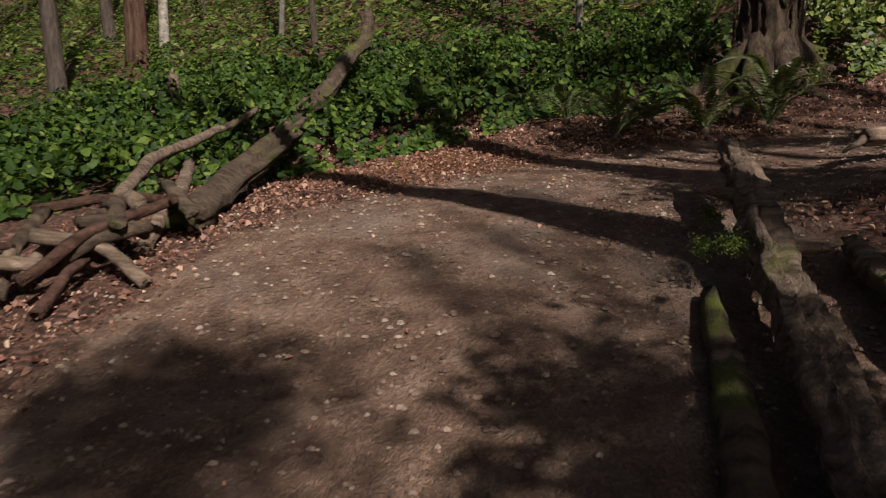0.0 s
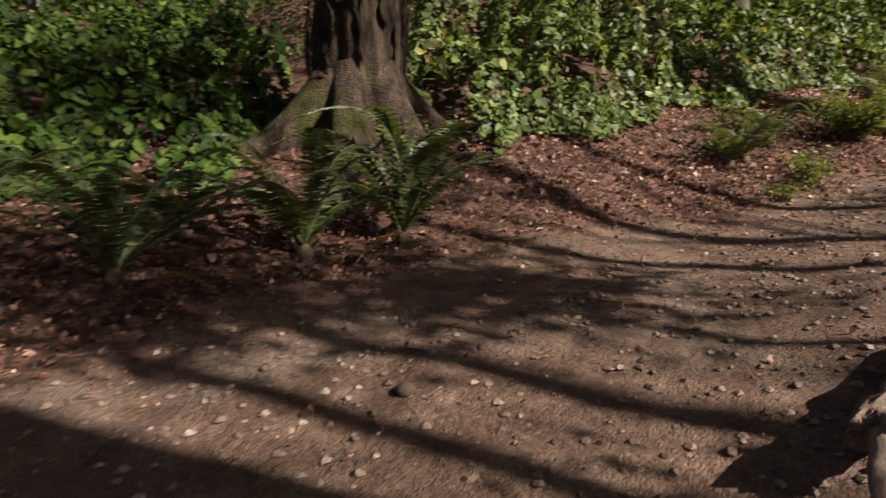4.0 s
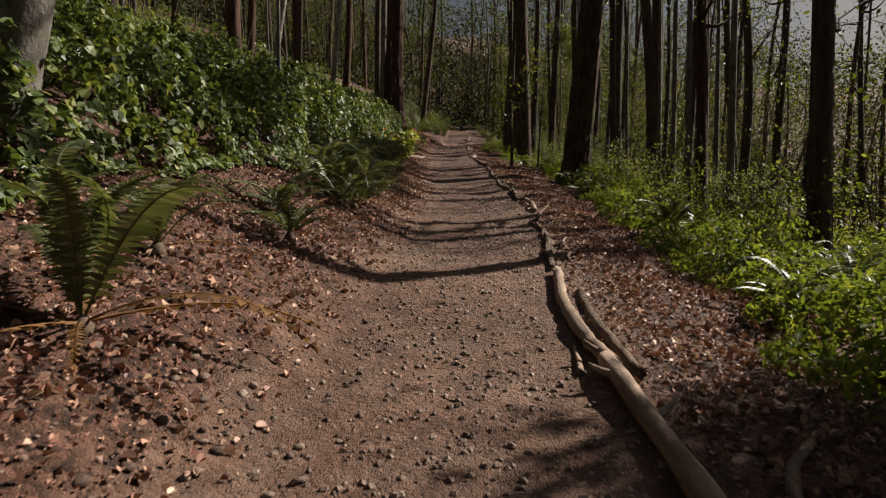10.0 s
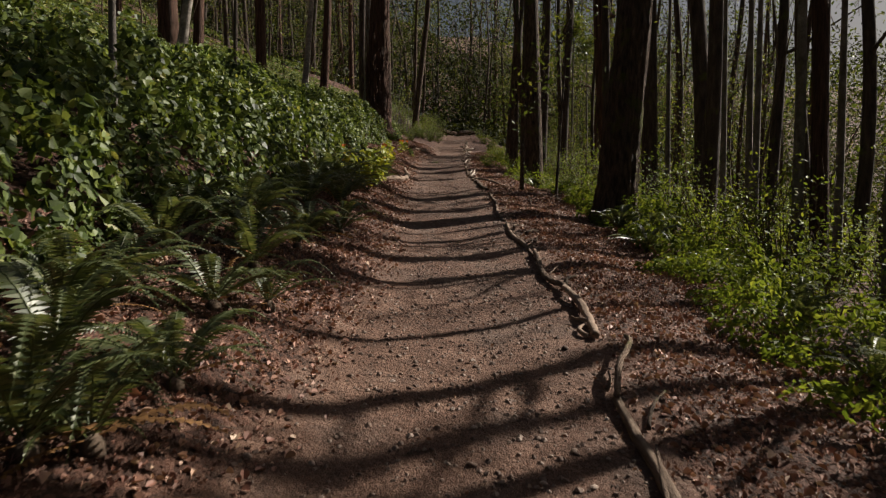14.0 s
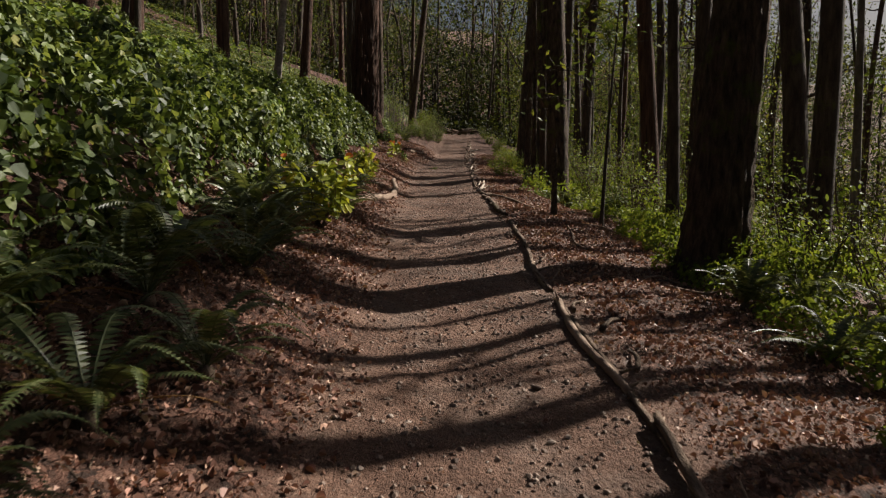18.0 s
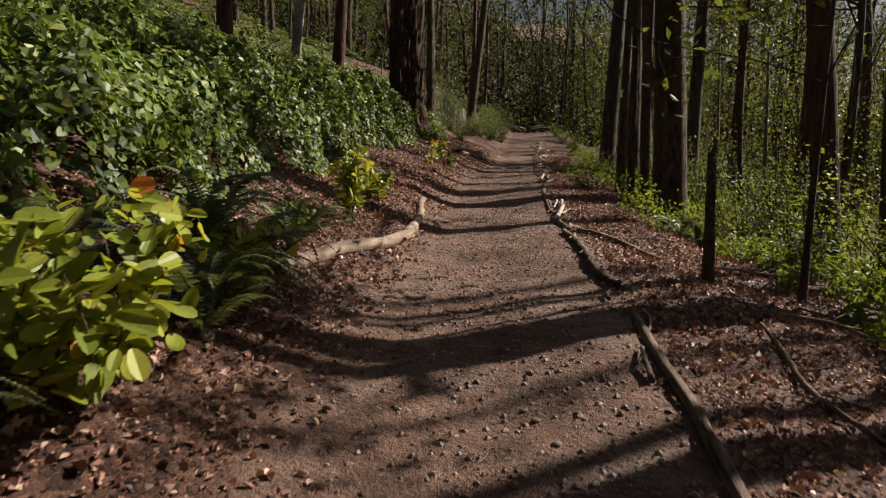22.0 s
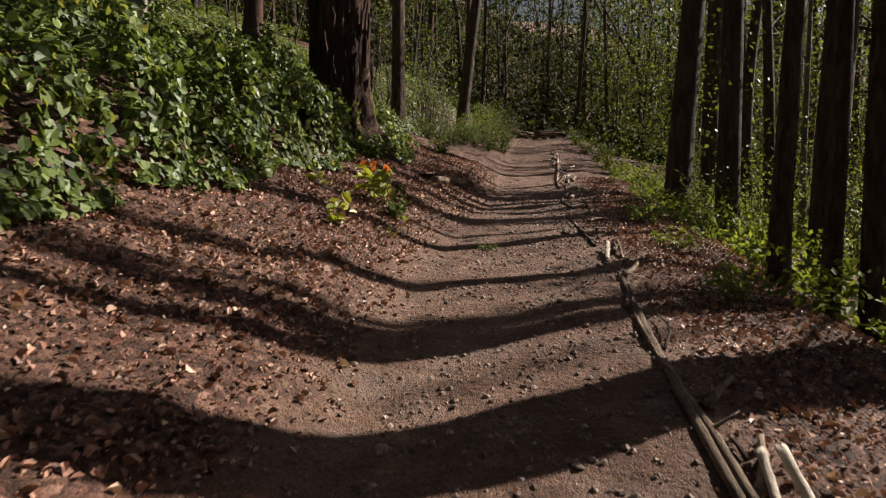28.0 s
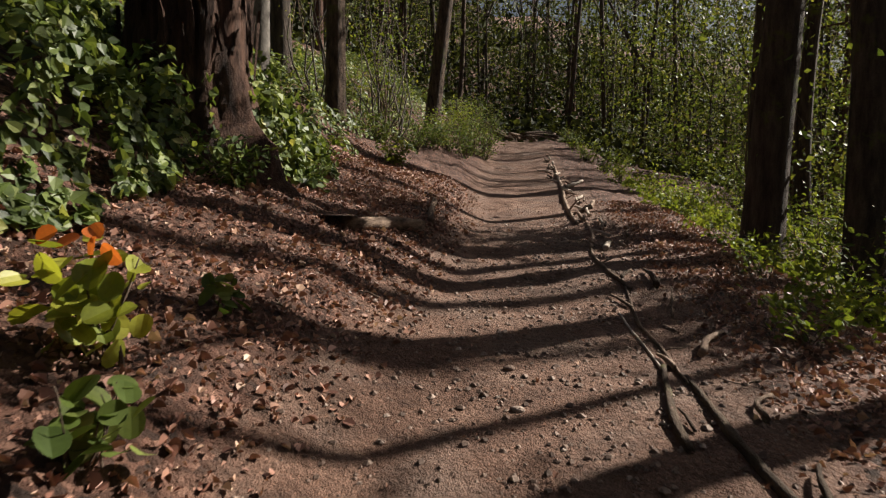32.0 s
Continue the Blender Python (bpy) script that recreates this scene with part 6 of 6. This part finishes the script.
for i, (x, y, h) in enumerate([(-5.0, 52.0, 3.2), (-4.7, 53.0, 2.8), (-5.6, 55.0, 3.6), (-6.1, 51.4, 3.4)]):
    shrub("hazel_shrub", x, y, h, 0.7, 7, 14, 0.08, OVAL, BRIGHT_LEAF, "many-stemmed spring shrub beside the path", 660 + i, first=0.45, bark=BARK_GREY)


# ---- far woods ----
def far_leaves(clumps, each, xr, yr, high, seed, wide=1.1):
    """Leaves in loose clumps, as on the boughs of distant trees."""
    r = np.random.default_rng(seed)
    x, y = r.uniform(*xr, clumps), r.uniform(*yr, clumps)
    z = np.clip(ground(x, y), -40, 60) + r.uniform(0, 1, clumps) ** 1.3 * high
    c = np.repeat(np.stack([x, y, z], -1), each, 0)
    return c + r.normal(0, wide, c.shape) * np.array([1, 1, 0.55])


c = np.concatenate([far_leaves(700, 24, (-30, 30), (76, 92), 14, 57), far_leaves(2600, 24, (-48, 48), (86, 140), 20, 51, 1.5), far_leaves(2600, 24, (30, 62), (0, 112), 16, 52, 1.4), far_leaves(700, 20, (-62, -38), (0, 100), 14, 53, 1.4), far_leaves(900, 24, (-52, -24), (-62, 16), 14, 54, 1.4), far_leaves(300, 20, (20, 60), (-50, -8), 14, 55, 1.4)])
hill_rng = np.random.default_rng(59)
x, y = hill_rng.uniform(-40, 44, 60000), hill_rng.uniform(67, 135, 60000)
keep = (np.abs(x - mid(y)) > 2.2) | (y > 70)
x, y = x[keep], y[keep]
hill = np.stack([x, y, ground(x, y) + hill_rng.uniform(0.05, 1, len(x)) * (0.6 + 1.6 * np.maximum(0, noise2(x, y, 0.4, 1.0)))], -1)
tagged(new("hill_brush", leaf_mesh("hill_brush", hill, hill_rng.normal(0, 0.7, hill.shape) + np.array([0, -0.2, 0.6]), hill_rng.uniform(0.25, 0.6, len(x)), DIAMOND * np.array([1.5, 1.0]), SHADED_FAR_LEAF, 14)), "hillside brush beyond the rise, shade put into its dark green", "undergrowth", kind="stuff")
r = np.random.default_rng(56)
tagged(new("far_woods", leaf_mesh("far_woods", c, r.normal(0, 1, c.shape), r.uniform(0.2, 0.52, len(c)), DIAMOND, SHADED_FAR_LEAF, 9)), "distant spring woods closing the view", "woods", kind="stuff")
r = np.random.default_rng(52)
def sprays(x, y, z, each, wide):
    """Leaves in flat sprays round the given places."""
    c = np.repeat(np.stack([x, y, z], -1), each, 0)
    return c + r.normal(0, 1, c.shape) * wide * np.array([1, 1, 0.35])


n = 5200
x, y = r.uniform(7, 48, n), r.uniform(-8, 110, n)
c = [sprays(x, y, ground(x, y) + r.uniform(0.03, 1, n) * np.minimum(15, 0.5 * (x - mid(y))), 13, 0.5)]
n = 4200
x, y = r.uniform(-26, 30, n), r.uniform(57, 112, n)
keep = (np.abs(x - mid(y)) > 3.4) | (y > 74)
x, y = x[keep], y[keep]
c.append(sprays(x, y, ground(x, y) + r.uniform(0.01, 1, len(x)) * np.minimum(15, (y - 52) * 0.8), 13, 0.5))
n = 2300
x, y = r.uniform(-42, -9, n), r.uniform(-45, 100, n)
c.append(sprays(x, y, ground(x, y) + r.uniform(0.5, 11, n), 13, 0.5))
n = 1900
x, y = r.uniform(1.6, 15, n), r.uniform(46, 86, n)
keep = x - mid(y) > 3.2
x, y = x[keep], y[keep]
c.append(sprays(x, y, ground(x, y) + r.uniform(0.6, 9, len(x)), 13, 0.42))
c = np.concatenate(c)
tagged(new("woodland_leaves", leaf_mesh("woodland_leaves", c, r.normal(0, 1, c.shape) + np.array([0, 0, 0.5]), r.uniform(0.06, 0.16, len(c)), DIAMOND * np.array([1.4, 1.0]), CROWN_LEAF, 10)), "sparse fresh spring leaves between the forest trunks", "foliage", kind="stuff")
n = 170
r = np.random.default_rng(53)
pieces = []
for i in range(n):
    a, k = r.uniform(0, 6.283), r.uniform(42, 80)
    x, y = math.cos(a) * k * 0.75, 25 + math.sin(a) * (k + 14)
    z = float(np.clip(ground(x, y), -30, 60))
    h = r.uniform(12, 20)
    rr = r.uniform(0.06, 0.2)
    pieces.append(tube([(x, y, z - 1), (x + r.normal(0, 0.3), y, z + h * 0.5), (x + r.normal(0, 1.8), y + r.normal(0, 0.9), z + h)], [rr, rr * 0.8, rr * 0.4], 6, 0.05, i))
for i in range(150):
    x, y = r.uniform(-30, 32), r.uniform(70, 112)
    z = float(ground(x, y))
    h, rr = r.uniform(9, 18), r.uniform(0.04, 0.15)
    pieces.append(tube([(x, y, z - 1), (x + r.normal(0, 0.4), y, z + h * 0.5), (x + r.normal(0, 2.2), y + r.normal(0, 1.2), z + h)], [rr, rr * 0.8, rr * 0.4], 6, 0.05, i))
v, f = joined(pieces)
tagged(new("far_trunks", mesh_data("far_trunks", v, quads_tris(f), BARK_DARK)), "many distant dark trunks", "woods", kind="stuff")
# fine bare twigs of the far crowns
r = np.random.default_rng(58)
pieces = []
for i in range(1900):
    if i % 3:
        x, y = r.uniform(-26, 30), r.uniform(60, 112)
        if y < 78 and abs(x - mid(y)) < 3.5:
            continue
    else:
        x, y = r.uniform(10, 34), r.uniform(5, 85)
        if x - mid(y) < 9:
            continue
    z = float(np.clip(ground(x, y), -30, 60)) + r.uniform(0.5, 10)
    way = r.normal(0, 1, 3) * np.array([1, 1, 0.7]) + np.array([0, 0, 0.5])
    long = r.uniform(0.8, 2.6)
    a = np.array([x, y, z])
    b = a + way / np.linalg.norm(way) * long
    pieces.append(tube(bend(a, b, 5, 0.12 * long, i), [r.uniform(0.012, 0.03), 0.006], 3, 0, i, False))
    for j in range(3):
        c0 = a + (b - a) * r.uniform(0.3, 0.9)
        pieces.append(tube(bend(c0, c0 + r.normal(0, 0.4, 3) + np.array([0, 0, 0.3]), 4, 0.06, i + j), [0.009, 0.004], 3, 0, j, False))
v, f = joined(pieces)
tagged(new("far_twigs", mesh_data("far_twigs", v, [f], LOG_GREY)), "fine bare twigs among the distant crowns", "twigs", kind="stuff")
# thin bare stems between the lower trees
pieces = []
for i in range(420):
    x, y = r.uniform(4.5, 26), r.uniform(4, 85)
    if x - mid(y) < 4.5:
        continue
    z = float(ground(x, y))
    h = r.uniform(2, 7)
    pieces.append(tube(bend((x, y, z - 0.1), (x + r.normal(0, 0.9), y + r.normal(0, 0.9), z + h), 6, 0.25, i), [r.uniform(0.012, 0.04), 0.006], 5, 0, i))
for i in range(120):
    x, y = r.uniform(-22, -7.5), r.uniform(2, 80)
    if x - mid(y) > -6.5:
        continue
    z = float(ground(x, y))
    pieces.append(tube(bend((x, y, z - 0.1), (x + r.normal(0, 0.7), y + r.normal(0, 0.7), z + r.uniform(2, 6)), 6, 0.2, i), [r.uniform(0.012, 0.035), 0.006], 5, 0, i))
v, f = joined(pieces)
tagged(new("bare_stems", mesh_data("bare_stems", v, quads_tris(f), TWIG)), "thin bare saplings and stems between the trees", "saplings", kind="stuff")


# ---- litter, gravel and stones ----
def litter_places(count, seed):
    r = np.random.default_rng(seed)
    y = r.uniform(-6, 50, count)
    d = r.uniform(-3.3, 3.6, count)
    x = mid(y) + d
    k = trodden(x, y)
    low = y < 0.5
    x[low] = r.uniform(-4.5, 6, low.sum())
    y[low] = r.uniform(-7.5, 0.5, low.sum())
    k = trodden(x, y)
    keep = r.uniform(0, 1, count) > k * 0.93 + 0.02
    return x[keep], y[keep], r


for nm, count, low, high, shape, label in (("leaf_litter", 82000, 0.022, 0.064, OVAL, "dry brown and reddish fallen leaves beside the path"), ("leaf_crumbs", 200000, 0.01, 0.03, DIAMOND * np.array([1.3, 1.0]), "dark red-brown crumbs of old leaves and bark")):
    x, y, r = litter_places(count, 61 if shape is OVAL else 62)
    c = np.stack([x, y, ground(x, y) + r.uniform(0.002, 0.036, len(x))], -1)
    tagged(new(nm, leaf_mesh(nm, c, r.normal(0, 0.75, c.shape) + np.array([0, 0, 1.0]), r.uniform(low, high, len(x)) * (1 - 0.45 * trodden(x, y)), shape, DEAD_LEAF, 11, 0.9)), label, "leaf litter", kind="stuff")
n = 11000
y = r.uniform(3, 47, n)
x = mid(y) + np.where(r.uniform(0, 1, n) < 0.62, -0.75 - r.gamma(2.0, 0.38, n), 1.05 + r.gamma(1.8, 0.45, n))
keep = r.uniform(0, 1, n) < np.clip(noise2(x, y, 1.1) * 0.5 + 0.75, 0.15, 1)
x, y = x[keep], y[keep]
c = np.stack([x, y, ground(x, y) + r.uniform(0.004, 0.016, len(x))], -1)
tagged(new("fallen_leaves", leaf_mesh("fallen_leaves", c, r.normal(0, 0.3, c.shape) + np.array([0, 0, 1.0]), 0.026 + 0.036 * r.uniform(0, 1, len(x)) ** 1.5, ROUND_FINE, DEAD_LEAF, 17, 0.5)), "curled tan and russet leaves strewn beside the path", "leaf litter", kind="stuff")
n = 9000
x, y = r.normal(-1.0, 0.6, n), r.normal(-4.7, 0.75, n)
c = np.stack([x, y, ground(x, y) + r.uniform(0.004, 0.02, n)], -1)
tagged(new("needle_litter", leaf_mesh("needle_litter", c, r.normal(0, 0.15, c.shape) + np.array([0, 0, 1.0]), r.uniform(0.03, 0.1, n), SLIVER, NEEDLE, 13, 0.1)), "rust-red dry needles strewn beside the bend", "needles", kind="stuff")
pieces = []
for i in range(520):
    y0 = r.uniform(-6, 48)
    d = r.choice([-1, 1]) * r.uniform(0.9, 3.2)
    x0 = mid(y0) + d if y0 > 0 else r.uniform(-3.5, 4)
    if trodden(np.array([x0]), np.array([y0]))[0] > 0.6 and r.uniform() < 0.85:
        continue
    long, ang = r.uniform(0.08, 0.4), r.uniform(0, 6.28)
    x1, y1 = x0 + math.cos(ang) * long, y0 + math.sin(ang) * long
    line = bend((x0, y0, float(ground(x0, y0)) + 0.012), (x1, y1, float(ground(x1, y1)) + 0.02), 5, 0.02, i)
    pieces.append(tube(line, [r.uniform(0.003, 0.008), 0.002], 4, 0, i))
v, f = joined(pieces)
tagged(new("twig_litter", mesh_data("twig_litter", v, quads_tris(f), TWIG)), "thin dry twigs scattered over the litter", "twigs", kind="stuff")

ico_v = np.array([(1, 0.2, -0.4), (0.1, 0.95, -0.4), (-1, 0.1, -0.4), (-0.1, -0.95, -0.4), (0.4, 0.1, 0.75), (-0.4, -0.1, 0.65)], float)
ico_f = np.array([(0, 1, 4), (1, 5, 4), (1, 2, 5), (2, 3, 5), (3, 4, 5), (3, 0, 4)])
a = np.arange(6) / 6 * 2 * math.pi
round_v = np.concatenate([np.stack([np.cos(a), np.sin(a), np.full(6, -0.15)], -1), np.stack([0.6 * np.cos(a[::2] + 0.5), 0.6 * np.sin(a[::2] + 0.5), np.full(3, 0.6)], -1), np.array([[0.05, 0, 0.78]])])
round_f = np.array([(0, 1, 6), (1, 2, 7), (1, 7, 6), (2, 3, 7), (3, 4, 8), (3, 8, 7), (4, 5, 8), (5, 0, 6), (5, 6, 8), (6, 7, 9), (7, 8, 9), (8, 6, 9)])
r = np.random.default_rng(71)
n = 46000
y = np.concatenate([r.uniform(0, 48, n - 11000), r.uniform(-6.2, 0, 11000)])
x = np.concatenate([mid(y[:n - 11000]) + r.normal(0.1, 0.85, n - 11000), r.uniform(-1.5, 7, 11000)])
keep = r.uniform(0, 1, n) < 0.25 + trodden(x, y)
x, y = x[keep], y[keep]
n = len(x)
sz = 0.0035 + 0.0195 * r.uniform(0, 1, n) ** 2.6
turn = r.uniform(0, 6.28, n)
order = np.argsort(sz)
x, y, sz, turn = x[order], y[order], sz[order], turn[order]
cut = int(np.searchsorted(sz, 0.0075))
solids = []
for pick, form, faces in ((slice(0, cut), ico_v, ico_f), (slice(cut, n), round_v, round_f)):
    k = sz[pick]
    base = form[None] * (1 + r.normal(0, 0.14, (len(k), len(form), 1))) * np.array([1.2, 0.95, 0.75]) * k[:, None, None]
    cs, sn = np.cos(turn[pick])[:, None], np.sin(turn[pick])[:, None]
    v = np.stack([base[..., 0] * cs - base[..., 1] * sn + x[pick][:, None], base[..., 0] * sn + base[..., 1] * cs + y[pick][:, None], base[..., 2] + (ground(x[pick], y[pick]) + k * 0.25)[:, None]], -1).reshape(-1, 3)
    solids.append((v, (faces[None] + (np.arange(len(k)) * len(form))[:, None, None]).reshape(-1, 3)))
v, f = joined(solids)
tagged(new("gravel", mesh_data("gravel", v, f, STONE, smooth=False)), "small gravel strewn over the path", "gravel", kind="stuff")

STONES = []
for i in range(8):
    bm = bmesh.new()
    bmesh.ops.create_icosphere(bm, subdivisions=2, radius=1)
    q = np.random.default_rng(i)
    sx, sy, szz = q.uniform(0.85, 1.3), q.uniform(0.7, 1.0), q.uniform(0.45, 0.75)
    for vert in bm.verts:
        k = 1 + 0.22 * noise.noise(vert.co * 1.2 + Vector((i * 7.0, 0, 0)))
        vert.co = Vector((vert.co.x * sx * k, vert.co.y * sy * k, vert.co.z * szz * k))
    me = bpy.data.meshes.new("stone")
    bm.to_mesh(me)
    bm.free()
    me.materials.append(STONE)
    me.polygons.foreach_set("use_smooth", np.full(len(me.polygons), True))
    STONES.append(me)
r = np.random.default_rng(81)
stones = [(-0.28, -1.54, 0.05)]
for _ in range(150):
    yy = r.uniform(5.4, 8.4)
    stones.append((mid(yy) - abs(r.normal(1.2, 0.38)), yy, 0.01 + 0.026 * r.uniform() ** 2.2))
for _ in range(280):
    yy = r.uniform(1, 46)
    stones.append((mid(yy) + r.normal(0.25, 0.7), yy, 0.011 + 0.024 * r.uniform() ** 2.2))
stones.append((-3.2, 13.85, 0.17))
for _ in range(55):
    stones.append((r.uniform(-1.8, 5), r.uniform(-5.2, -1), 0.008 + 0.014 * r.uniform() ** 2))
for _ in range(90):
    stones.append((r.normal(2.1, 0.5), r.normal(-2.6, 0.16), 0.008 + 0.02 * r.uniform() ** 2))
for x, y, k in stones:
    part("stone", STONES[r.integers(8)], ground_ob, m=Matrix.LocRotScale(on(x, y, k * 0.2), Euler((r.normal(0, 0.2), r.normal(0, 0.2), r.uniform(0, 6.28))), (k, k, k)))
